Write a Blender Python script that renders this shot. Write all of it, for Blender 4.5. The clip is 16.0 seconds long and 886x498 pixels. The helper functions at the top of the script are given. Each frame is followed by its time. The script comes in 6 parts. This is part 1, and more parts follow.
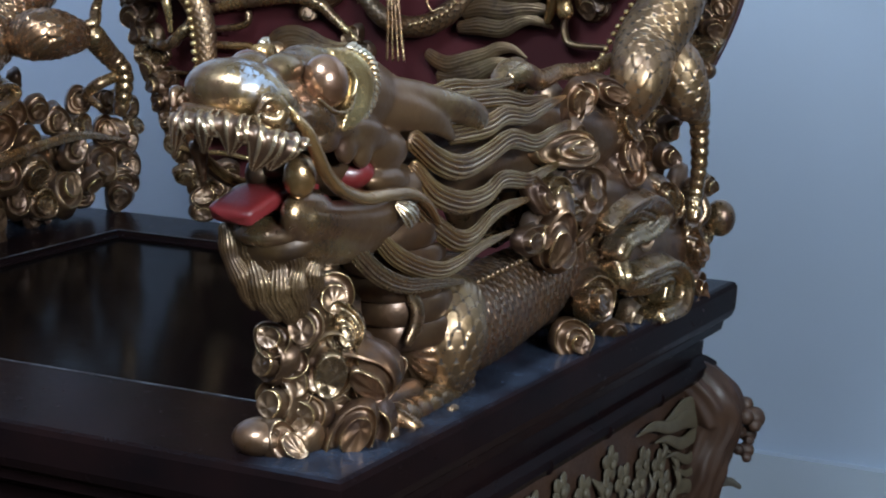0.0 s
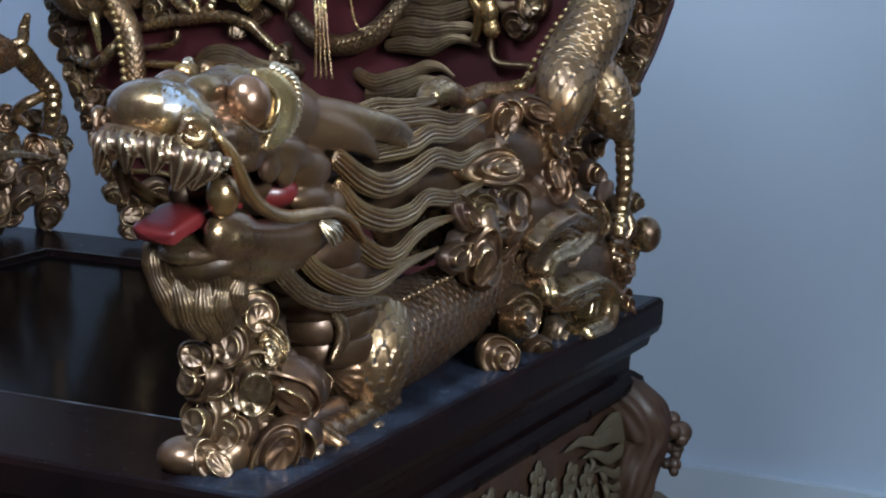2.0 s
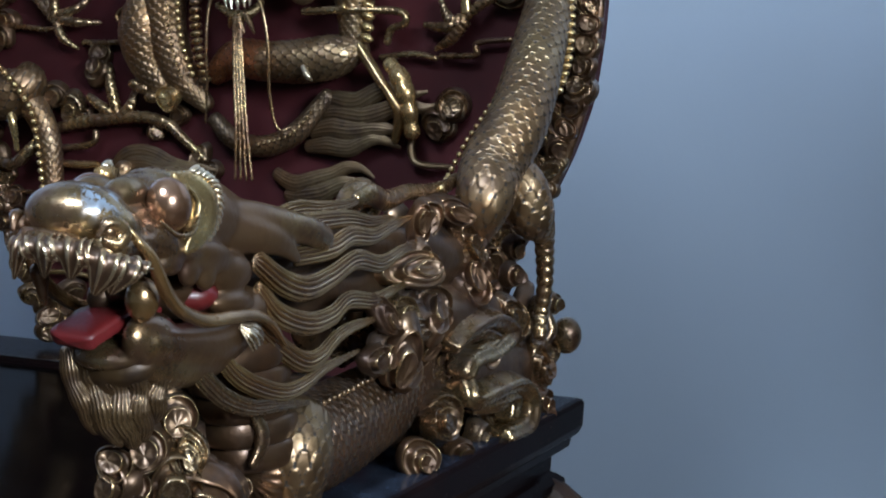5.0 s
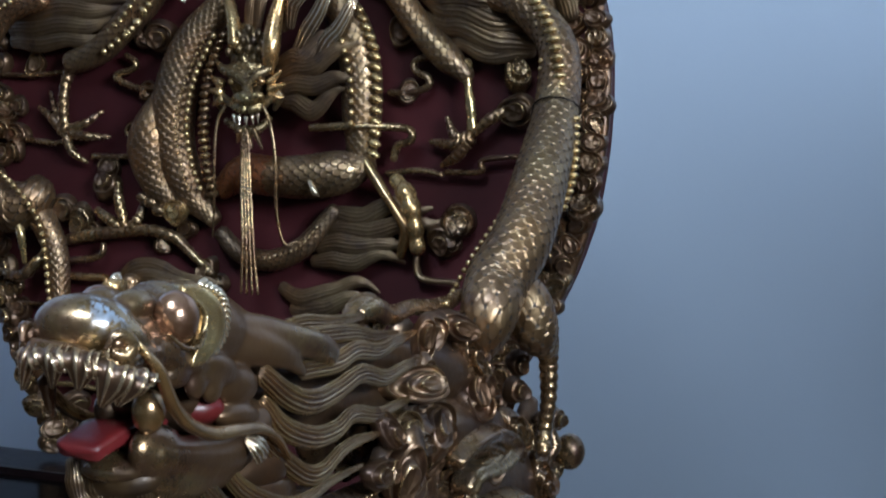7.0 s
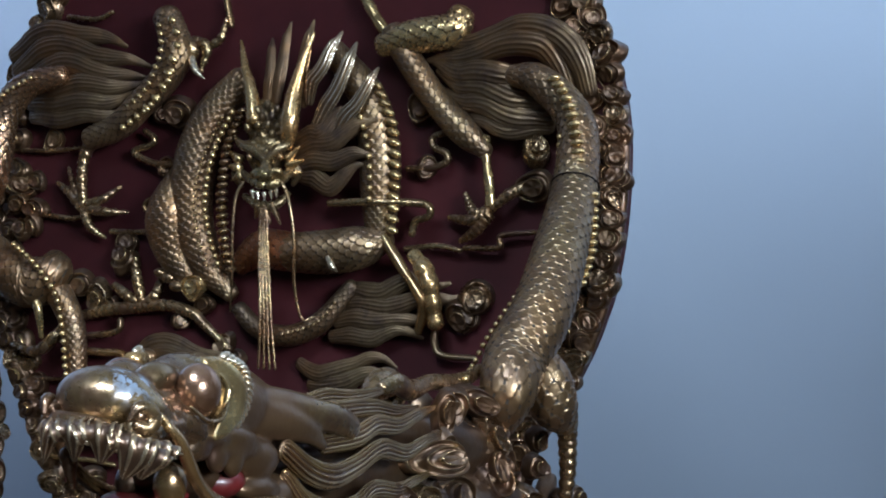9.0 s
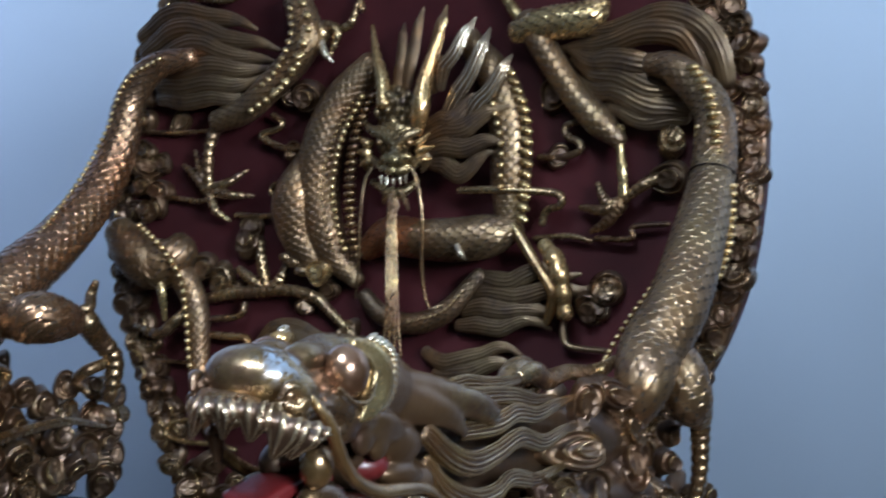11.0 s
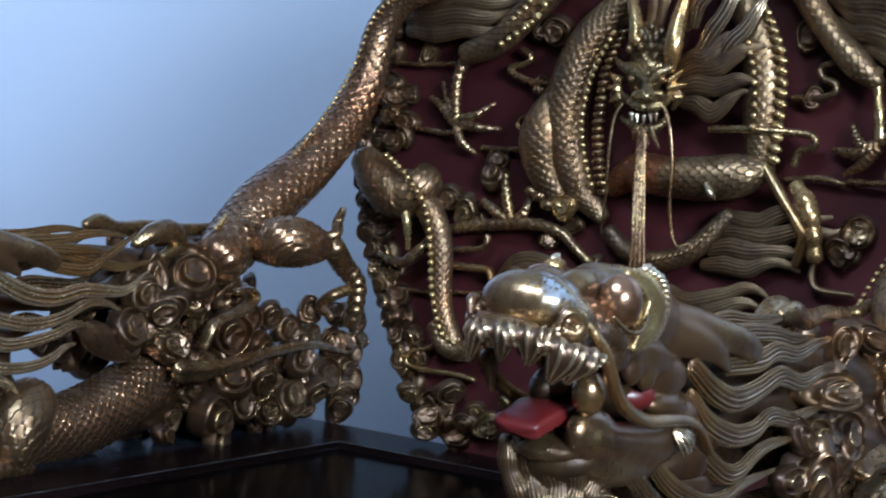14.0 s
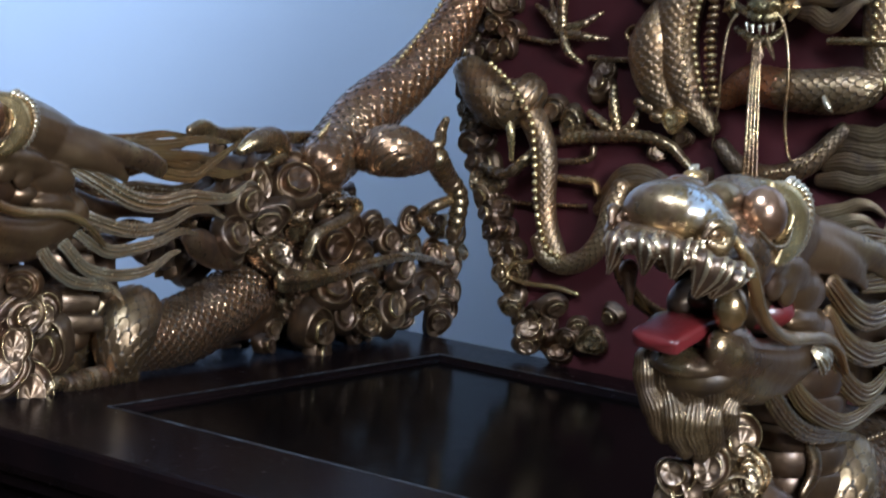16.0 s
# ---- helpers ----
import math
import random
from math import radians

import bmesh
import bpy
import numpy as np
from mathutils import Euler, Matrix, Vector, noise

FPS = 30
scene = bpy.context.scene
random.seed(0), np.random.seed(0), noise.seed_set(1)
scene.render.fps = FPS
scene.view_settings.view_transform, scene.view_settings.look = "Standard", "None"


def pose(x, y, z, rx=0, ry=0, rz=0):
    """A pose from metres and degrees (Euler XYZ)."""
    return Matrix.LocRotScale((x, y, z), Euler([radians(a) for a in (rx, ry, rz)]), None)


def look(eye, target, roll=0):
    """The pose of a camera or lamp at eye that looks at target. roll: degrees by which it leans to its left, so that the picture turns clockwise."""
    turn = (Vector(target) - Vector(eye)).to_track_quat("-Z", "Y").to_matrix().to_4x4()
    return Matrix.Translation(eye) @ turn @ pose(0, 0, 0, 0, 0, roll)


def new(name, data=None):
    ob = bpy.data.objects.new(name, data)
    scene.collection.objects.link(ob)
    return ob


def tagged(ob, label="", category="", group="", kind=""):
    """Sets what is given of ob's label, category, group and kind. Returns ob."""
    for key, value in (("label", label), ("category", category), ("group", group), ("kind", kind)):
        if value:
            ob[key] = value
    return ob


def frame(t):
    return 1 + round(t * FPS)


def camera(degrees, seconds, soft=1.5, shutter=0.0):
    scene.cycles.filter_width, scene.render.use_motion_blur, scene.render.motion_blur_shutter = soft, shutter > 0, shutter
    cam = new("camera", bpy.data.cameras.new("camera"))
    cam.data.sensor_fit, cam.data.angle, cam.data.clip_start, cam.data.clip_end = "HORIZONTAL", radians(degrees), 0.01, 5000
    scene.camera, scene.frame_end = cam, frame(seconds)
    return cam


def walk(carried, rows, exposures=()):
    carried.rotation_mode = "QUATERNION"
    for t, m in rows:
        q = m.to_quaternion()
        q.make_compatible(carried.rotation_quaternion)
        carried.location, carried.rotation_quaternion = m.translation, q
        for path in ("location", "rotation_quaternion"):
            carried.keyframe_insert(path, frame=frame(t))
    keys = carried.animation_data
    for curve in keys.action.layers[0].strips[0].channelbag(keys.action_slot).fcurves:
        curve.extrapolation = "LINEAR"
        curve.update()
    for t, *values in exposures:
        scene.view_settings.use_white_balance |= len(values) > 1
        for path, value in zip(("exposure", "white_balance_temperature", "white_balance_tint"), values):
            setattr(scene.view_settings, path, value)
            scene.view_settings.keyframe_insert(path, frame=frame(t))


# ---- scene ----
# The camera and its way.
cam = camera(25.704, 16.0, soft=1.9, shutter=0.7)
walk(cam, [
    (0, pose(1.1488, -1.1271, 0.9515, 78.856, -0.503, 28.758)),
    (0.5, pose(1.152, -1.1284, 0.9536, 78.865, -0.594, 28.219)),
    (1, pose(1.1558, -1.1295, 0.954, 79, -0.502, 27.804)),
    (1.5, pose(1.1589, -1.1303, 0.9551, 79.093, -0.575, 27.567)),
    (2, pose(1.1642, -1.1299, 0.9554, 79.332, -0.548, 26.958)),
    (2.5, pose(1.1644, -1.1278, 0.9552, 79.552, -0.803, 26.353)),
    (3, pose(1.1626, -1.1251, 0.9556, 79.802, -0.804, 25.604)),
    (3.5, pose(1.1617, -1.1247, 0.9567, 80.37, -0.659, 25.076)),
    (6, pose(1.1587, -1.1311, 0.9614, 83.506, -1.164, 24.443)),
    (6.5, pose(1.1606, -1.1347, 0.9617, 84.376, -1.153, 24.527)),
    (7, pose(1.1621, -1.1377, 0.9608, 85.608, -1.363, 24.687)),
    (7.5, pose(1.1628, -1.1415, 0.9634, 86.497, -1.492, 24.542)),
    (8, pose(1.1635, -1.1438, 0.9656, 87.04, -1.37, 24.703)),
    (10.5, pose(1.1122, -1.1361, 0.9363, 88.556, -2.4, 26.073)),
    (11, pose(1.0988, -1.1389, 0.9409, 87.859, -2.645, 27.547)),
    (11.5, pose(1.0883, -1.1471, 0.9345, 87.365, -2.903, 28.747)),
    (12, pose(1.0816, -1.1532, 0.9328, 87.392, -2.971, 30.014)),
    (12.5, pose(1.0768, -1.1627, 0.9323, 87.5, -3.642, 30.795)),
    (13, pose(1.0704, -1.1691, 0.9314, 87.311, -3.856, 31.768)),
    (13.5, pose(1.062, -1.1728, 0.9292, 86.678, -4.076, 32.447)),
    (14, pose(1.0533, -1.1759, 0.9262, 85.87, -4.346, 33.385)),
    (14.5, pose(1.0456, -1.1757, 0.9234, 85.431, -4.411, 34.112)),
    (15, pose(1.0346, -1.1745, 0.9207, 84.837, -4.462, 34.541)),
    (15.5, pose(1.0176, -1.1757, 0.9169, 84.282, -4.539, 35.194)),
    (16, pose(0.9862, -1.1764, 0.9139, 83.229, -4.994, 35.1)),
], exposures=[(0, -0.12, 6750, 10), (3.0, -0.33, 6750, 10), (7, -0.63, 6600, 10), (11, -0.40, 6450, 10), (14, -0.34, 6350, 10), (16, -0.18, 6350, 10)])

SEAT = 0.52      # height of the seat's top over the floor
ROOM = (-3.6, 3.2, -3.4, 1.55, 2.75)   # west, east, south, north, ceiling

# ---- light ----
world = bpy.data.worlds.new("sky")
scene.world = world
world.use_nodes = True
wn = world.node_tree
sky = wn.nodes.new("ShaderNodeTexSky")
sky.sky_type = 'NISHITA'
sky.sun_disc = False
sky.sun_elevation = radians(40)
sky.sun_rotation = radians(20)
wn.links.new(sky.outputs[0], wn.nodes["Background"].inputs[0])
wn.nodes["Background"].inputs[1].default_value = 0.05


def window_light(name, place, aim, w, h, power, colour, spread):
    lamp = bpy.data.lights.new(name, 'AREA')
    lamp.shape, lamp.size, lamp.size_y = 'RECTANGLE', w, h
    lamp.energy, lamp.color, lamp.spread = power, colour, radians(spread)
    ob = new(name, lamp)
    ob.matrix_world = look(place, aim)
    return ob


window_light("skylight", (1.25, -1.45, 2.80), (0.24, 1.3, 1.42), 0.9, 0.9, 4.9, (0.71, 0.87, 1.0), 58)
window_light("window_light", (3.19, 0.45, 2.0), (0.55, 1.55, 1.76), 0.8, 0.7, 26, (0.66, 0.82, 1.0), 42)
window_light("window_light", (3.19, -1.5, 1.88), (0.10, 0.10, 0.76), 1.2, 0.95, 23.5, (0.70, 0.86, 1.0), 46)
window_light("window_light", (-1.7, -3.38, 1.75), (-2.45, 1.5, 1.85), 1.0, 1.0, 33, (0.62, 0.76, 1.0), 44)
window_light("skylight", (0.42, -1.42, 2.80), (0.36, 0.12, 0.72), 0.9, 0.8, 9.4, (0.64, 0.83, 1.0), 34)


# ---- materials ----
def material(name):
    m = bpy.data.materials.new(name)
    m.use_nodes = True
    nt = m.node_tree
    return m, nt, nt.nodes["Principled BSDF"]


def ramp(nt, fac, stops):
    r = nt.nodes.new("ShaderNodeValToRGB")
    e = r.color_ramp.elements
    while len(e) < len(stops):
        e.new(0.5)
    for k, (p, c) in enumerate(stops):
        e[k].position = p
        e[k].color = (*c, 1) if len(c) == 3 else c
    nt.links.new(fac, r.inputs[0])
    return r.outputs[0]


def noise_tex(nt, scale, detail=4, rough=0.55, coords=None):
    if coords is None:
        coords = nt.nodes.new("ShaderNodeTexCoord").outputs["Object"]
    n = nt.nodes.new("ShaderNodeTexNoise")
    n.inputs["Scale"].default_value = scale
    n.inputs["Detail"].default_value = detail
    n.inputs["Roughness"].default_value = rough
    nt.links.new(coords, n.inputs["Vector"])
    return n.outputs["Fac"]


def mixed(nt, fac, a, b):
    m = nt.nodes.new("ShaderNodeMix")
    m.data_type = 'RGBA'
    for sock, val in ((m.inputs["Factor"], fac), (m.inputs["A"], a), (m.inputs["B"], b)):
        if hasattr(val, "is_output"):
            nt.links.new(val, sock)
        elif isinstance(val, (int, float)):
            sock.default_value = val
        else:
            sock.default_value = (*val, 1)
    return m.outputs["Result"]


def bump(nt, bsdf, height, strength, distance):
    b = nt.nodes.new("ShaderNodeBump")
    b.inputs["Strength"].default_value = strength
    b.inputs["Distance"].default_value = distance
    nt.links.new(height, b.inputs["Height"])
    nt.links.new(b.outputs[0], bsdf.inputs["Normal"])


def gilding(name, leaf, worn, lacquer, wear=0.5, rough=0.3, metal=0.88, coat=0.6, grain=0.2, flake_glint=None, dust_sheen=0.3, rubbed=None):
    """Aged gold leaf under a clear lacquer: reddish and yellow patches, rubbed through to the brown ground, dust and
    painted sheen on top.
    """
    m, nt, b = material(name)
    big = noise_tex(nt, 26, 5, 0.6)
    fine = noise_tex(nt, 170, 3, 0.6)
    red = tuple(c * k for c, k in zip(leaf, (0.92, 0.68, 0.55)))
    tint = ramp(nt, noise_tex(nt, 9, 3, 0.5), [(0.38, red), (0.58, leaf)])
    tone = mixed(nt, ramp(nt, big, [(0.34, (0, 0, 0)), (0.60, (1, 1, 1))]), worn, tint)
    mask = ramp(nt, noise_tex(nt, 30, 6, 0.62), [(wear - 0.16, (1, 1, 1)), (wear + 0.06, (0, 0, 0))])
    col = mixed(nt, mask, tone, lacquer)
    if rubbed:  # rubbed through to the brown ground round one spot, on either arm, darkened for the jaw's shade
        d = nt.nodes.new("ShaderNodeVectorMath")
        d.operation = 'DISTANCE'
        d.inputs[1].default_value = rubbed
        fold = nt.nodes.new("ShaderNodeVectorMath")
        fold.operation = 'ABSOLUTE'
        nt.links.new(nt.nodes.new("ShaderNodeTexCoord").outputs["Object"], fold.inputs[0])
        nt.links.new(fold.outputs[0], d.inputs[0])
        uneven = nt.nodes.new("ShaderNodeMath")
        uneven.operation = 'MULTIPLY_ADD'
        uneven.inputs[1].default_value = 0.06
        nt.links.new(noise_tex(nt, 34, 5, 0.65), uneven.inputs[0])
        nt.links.new(d.outputs["Value"], uneven.inputs[2])
        gone = ramp(nt, uneven.outputs[0], [(0.098, (0.92, 0.92, 0.92)), (0.135, (0, 0, 0))])
        col = mixed(nt, gone, col, mixed(nt, big, (0.080, 0.040, 0.022), (0.165, 0.090, 0.042)))
        mask = mixed(nt, gone, mask, (1, 1, 1))
    if flake_glint:   # leaf flaked off round one spot, in a pale blue that paints in the highlight
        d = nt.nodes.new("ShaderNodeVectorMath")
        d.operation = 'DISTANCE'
        d.inputs[1].default_value = flake_glint
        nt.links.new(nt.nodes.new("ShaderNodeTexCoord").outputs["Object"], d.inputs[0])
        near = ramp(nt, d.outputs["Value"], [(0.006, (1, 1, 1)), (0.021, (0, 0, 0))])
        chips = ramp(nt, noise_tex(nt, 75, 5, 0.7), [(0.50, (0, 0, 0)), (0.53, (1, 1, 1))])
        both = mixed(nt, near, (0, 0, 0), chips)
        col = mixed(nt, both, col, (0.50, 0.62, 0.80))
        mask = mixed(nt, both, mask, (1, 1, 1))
    # dust and a painted blue-grey sheen where the carving faces up
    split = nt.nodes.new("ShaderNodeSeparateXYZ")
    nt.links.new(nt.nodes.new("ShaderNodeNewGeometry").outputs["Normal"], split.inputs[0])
    film = mixed(nt, ramp(nt, noise_tex(nt, 38, 4, 0.6), [(0.42, (0, 0, 0)), (0.66, (1, 1, 1))]), (0, 0, 0), ramp(nt, split.outputs["Z"], [(0.25, (0, 0, 0)), (0.95, (dust_sheen * 0.75,) * 3)]))
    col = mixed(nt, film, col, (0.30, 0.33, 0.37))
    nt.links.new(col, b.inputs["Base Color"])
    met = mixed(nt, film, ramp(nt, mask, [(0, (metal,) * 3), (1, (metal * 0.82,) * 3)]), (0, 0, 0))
    nt.links.new(met, b.inputs["Metallic"])
    rg = ramp(nt, fine, [(0.3, (rough - 0.04,) * 3), (0.7, (rough + (0.04 if grain < 0.15 else 0.09),) * 3)])
    dulled = nt.nodes.new("ShaderNodeMath")
    dulled.operation = 'MULTIPLY_ADD'
    dulled.inputs[1].default_value = 0.09
    nt.links.new(mask, dulled.inputs[0])
    nt.links.new(rg, dulled.inputs[2])
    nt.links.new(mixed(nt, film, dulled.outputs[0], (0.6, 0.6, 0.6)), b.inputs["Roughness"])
    nt.links.new(ramp(nt, mask, [(0, (coat,) * 3), (1, (coat * 0.25,) * 3)]), b.inputs["Coat Weight"])
    b.inputs["Coat Roughness"].default_value = 0.26
    lump = nt.nodes.new("ShaderNodeMath")
    lump.operation = 'MULTIPLY_ADD'
    lump.inputs[1].default_value = 0.18 + grain * 0.5
    nt.links.new(fine, lump.inputs[0])
    nt.links.new(noise_tex(nt, 75, 2, 0.5), lump.inputs[2])
    bump(nt, b, lump.outputs[0], 0.34, 0.0016)
    return m


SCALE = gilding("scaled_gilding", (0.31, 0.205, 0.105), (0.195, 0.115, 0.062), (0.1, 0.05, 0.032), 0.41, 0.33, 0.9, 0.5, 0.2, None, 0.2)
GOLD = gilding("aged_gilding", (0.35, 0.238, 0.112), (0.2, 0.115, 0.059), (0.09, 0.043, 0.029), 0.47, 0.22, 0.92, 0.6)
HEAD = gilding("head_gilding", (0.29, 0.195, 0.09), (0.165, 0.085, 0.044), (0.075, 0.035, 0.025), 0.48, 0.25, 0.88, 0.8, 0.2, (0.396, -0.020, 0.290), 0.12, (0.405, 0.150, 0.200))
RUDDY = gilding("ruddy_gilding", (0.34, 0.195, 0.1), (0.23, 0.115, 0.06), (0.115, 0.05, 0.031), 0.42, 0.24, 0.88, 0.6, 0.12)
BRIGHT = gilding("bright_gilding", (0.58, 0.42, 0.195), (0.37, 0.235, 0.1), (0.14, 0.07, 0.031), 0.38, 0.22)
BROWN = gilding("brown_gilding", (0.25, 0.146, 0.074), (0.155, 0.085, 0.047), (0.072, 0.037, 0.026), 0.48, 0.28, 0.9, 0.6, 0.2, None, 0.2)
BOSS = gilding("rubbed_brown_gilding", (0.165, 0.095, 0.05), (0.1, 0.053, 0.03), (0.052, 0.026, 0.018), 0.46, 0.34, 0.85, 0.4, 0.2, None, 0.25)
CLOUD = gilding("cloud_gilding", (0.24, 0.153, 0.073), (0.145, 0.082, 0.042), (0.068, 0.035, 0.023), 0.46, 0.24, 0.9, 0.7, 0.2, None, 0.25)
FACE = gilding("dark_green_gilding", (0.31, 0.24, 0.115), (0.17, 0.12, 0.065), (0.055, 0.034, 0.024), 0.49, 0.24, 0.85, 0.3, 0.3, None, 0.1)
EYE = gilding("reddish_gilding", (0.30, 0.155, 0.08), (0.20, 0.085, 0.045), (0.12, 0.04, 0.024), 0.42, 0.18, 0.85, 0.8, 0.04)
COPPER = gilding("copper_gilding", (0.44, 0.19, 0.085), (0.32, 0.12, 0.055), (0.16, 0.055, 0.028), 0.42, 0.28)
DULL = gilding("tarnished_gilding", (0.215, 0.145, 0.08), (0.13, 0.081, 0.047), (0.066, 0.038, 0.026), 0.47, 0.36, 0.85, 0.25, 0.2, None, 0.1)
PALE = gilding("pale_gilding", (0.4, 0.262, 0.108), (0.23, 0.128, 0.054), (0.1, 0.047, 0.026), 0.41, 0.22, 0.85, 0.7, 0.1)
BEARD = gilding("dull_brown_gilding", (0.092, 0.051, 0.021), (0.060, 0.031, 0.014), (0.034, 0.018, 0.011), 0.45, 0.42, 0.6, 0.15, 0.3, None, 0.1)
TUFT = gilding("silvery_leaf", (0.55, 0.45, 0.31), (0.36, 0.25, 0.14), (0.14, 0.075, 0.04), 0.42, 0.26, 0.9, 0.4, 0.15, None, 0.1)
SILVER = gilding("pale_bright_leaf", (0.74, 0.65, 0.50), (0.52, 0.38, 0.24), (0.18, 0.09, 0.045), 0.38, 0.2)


def lacquer(name, a, b2, rough, scale=9.0, coat=0.5, spec=0.5, dr=0.16):
    m, nt, b = material(name)
    n = noise_tex(nt, scale, 6, 0.65)
    nt.links.new(ramp(nt, n, [(0.35, a), (0.7, b2)]), b.inputs["Base Color"])
    f = noise_tex(nt, scale * 14, 3)
    nt.links.new(ramp(nt, f, [(0.3, (rough,) * 3), (0.75, (rough + dr,) * 3)]), b.inputs["Roughness"])
    b.inputs["Coat Weight"].default_value = coat
    b.inputs["Coat Roughness"].default_value = 0.06
    b.inputs["Specular IOR Level"].default_value = spec
    bump(nt, b, f, 0.12, 0.0006)
    return m


RED = lacquer("red_lacquer", (0.033, 0.0064, 0.0078), (0.055, 0.0100, 0.0118), 0.46, 7, 0.0, 0.18)
THROAT = lacquer("dark_red_lacquer", (0.085, 0.008, 0.008), (0.13, 0.012, 0.011), 0.35, 18, 0.2)
TONGUE = lacquer("bright_red_lacquer", (0.095, 0.007, 0.008), (0.150, 0.014, 0.014), 0.36, 30, 0.15)
SEATWOOD = lacquer("glossy_black_lacquer", (0.0018, 0.0013, 0.0014), (0.0034, 0.0023, 0.0023), 0.11, 5, 0.0, 0.012, 0.07)
BLACKWOOD = lacquer("black_lacquered_wood", (0.0032, 0.0022, 0.0026), (0.0082, 0.0037, 0.0037), 0.19, 8, 0.0, 0.028, 0.1)


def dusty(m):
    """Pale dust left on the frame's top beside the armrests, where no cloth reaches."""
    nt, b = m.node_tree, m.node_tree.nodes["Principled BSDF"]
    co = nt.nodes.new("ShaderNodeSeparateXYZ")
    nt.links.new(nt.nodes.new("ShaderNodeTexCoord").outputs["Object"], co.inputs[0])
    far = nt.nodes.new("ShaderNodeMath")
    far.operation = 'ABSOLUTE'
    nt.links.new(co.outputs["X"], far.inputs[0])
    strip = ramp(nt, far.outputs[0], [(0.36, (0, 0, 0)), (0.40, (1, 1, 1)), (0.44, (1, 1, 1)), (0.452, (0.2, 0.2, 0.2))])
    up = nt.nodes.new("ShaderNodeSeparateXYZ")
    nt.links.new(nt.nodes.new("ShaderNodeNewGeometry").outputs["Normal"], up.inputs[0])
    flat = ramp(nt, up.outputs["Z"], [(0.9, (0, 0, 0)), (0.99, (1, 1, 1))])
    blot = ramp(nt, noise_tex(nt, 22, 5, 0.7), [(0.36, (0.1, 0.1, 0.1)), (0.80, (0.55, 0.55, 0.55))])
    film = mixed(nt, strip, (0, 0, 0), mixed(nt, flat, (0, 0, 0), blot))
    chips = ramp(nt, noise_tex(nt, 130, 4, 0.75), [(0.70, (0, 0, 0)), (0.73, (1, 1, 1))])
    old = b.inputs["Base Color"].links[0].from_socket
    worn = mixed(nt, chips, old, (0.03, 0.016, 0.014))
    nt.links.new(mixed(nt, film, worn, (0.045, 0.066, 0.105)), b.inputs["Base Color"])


def rubbed_edge():
    m, nt, b = material("rubbed_black_lacquer")
    bare = ramp(nt, noise_tex(nt, 42, 6, 0.75), [(0.46, (0.006, 0.004, 0.005)), (0.62, (0.055, 0.06, 0.075))])
    nt.links.new(bare, b.inputs["Base Color"])
    b.inputs["Roughness"].default_value = 0.45
    return m


WORN = rubbed_edge()
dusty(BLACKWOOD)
LEGWOOD = lacquer("brown_stained_wood", (0.022, 0.0095, 0.0055), (0.042, 0.019, 0.0100), 0.5, 26, 0.05, 0.3)
TAN = lacquer("faded_tan_gilding", (0.046, 0.034, 0.020), (0.076, 0.058, 0.034), 0.5, 40, 0.1, 0.4)


CUT_DARK = lacquer("dark_cut_lacquer", (0.022, 0.014, 0.010), (0.045, 0.028, 0.018), 0.5, 60, 0.0, 0.3)


def plaster(name, a, b2, rough=0.7, scale=1.6):
    m, nt, b = material(name)
    n = noise_tex(nt, scale, 5)
    nt.links.new(ramp(nt, n, [(0.3, a), (0.7, b2)]), b.inputs["Base Color"])
    b.inputs["Roughness"].default_value = rough
    bump(nt, b, noise_tex(nt, 120, 3), 0.08, 0.002)
    return m


WALL = plaster("blue_grey_wall_paint", (0.45, 0.53, 0.655), (0.48, 0.56, 0.685))
BASE = plaster("pale_blue_grey_paint", (0.50, 0.57, 0.66), (0.54, 0.61, 0.70), 0.5)
WHITE = plaster("white_paint", (0.72, 0.73, 0.74), (0.78, 0.79, 0.8), 0.5)
FLOOR = lacquer("brown_floor_boards", (0.10, 0.06, 0.035), (0.18, 0.10, 0.06), 0.35, 4, 0.2)


# ---- mesh builders: each gives vertices and faces ----
def spline(pts, n):
    """n points on a smooth curve through pts (Catmull-Rom), evenly by length."""
    p = np.array(pts, float)
    if len(p) == 2:
        return p[0] + (p[1] - p[0]) * np.linspace(0, 1, n)[:, None]
    q = np.vstack([2 * p[0] - p[1], p, 2 * p[-1] - p[-2]])
    fine = []
    for i in range(1, len(q) - 2):
        t = np.linspace(0, 1, 24, endpoint=False)[:, None]
        a, b, c, d = q[i - 1], q[i], q[i + 1], q[i + 2]
        fine.append(0.5 * (2 * b + (c - a) * t + (2 * a - 5 * b + 4 * c - d) * t ** 2 + (3 * b - a - 3 * c + d) * t ** 3))
    fine = np.vstack(fine + [p[-1:]])
    s = np.concatenate([[0], np.cumsum(np.linalg.norm(np.diff(fine[:, :3], axis=0), axis=1))])
    g = np.linspace(0, s[-1], n)
    return np.stack([np.interp(g, s, fine[:, k]) for k in range(fine.shape[1])], 1)


def frames(c, side):
    t = np.gradient(c, axis=0)
    t /= np.linalg.norm(t, axis=1)[:, None] + 1e-9
    b = np.array(side, float) - t * (t @ np.array(side, float))[:, None]
    b /= np.linalg.norm(b, axis=1)[:, None] + 1e-9
    return t, b, np.cross(b, t)


def grid_faces(n, m):
    i, j = np.meshgrid(np.arange(n - 1), np.arange(m), indexing="ij")
    a, b = i * m + j, i * m + (j + 1) % m
    return np.stack([a, b, b + m, a + m], -1).reshape(-1, 4).tolist()


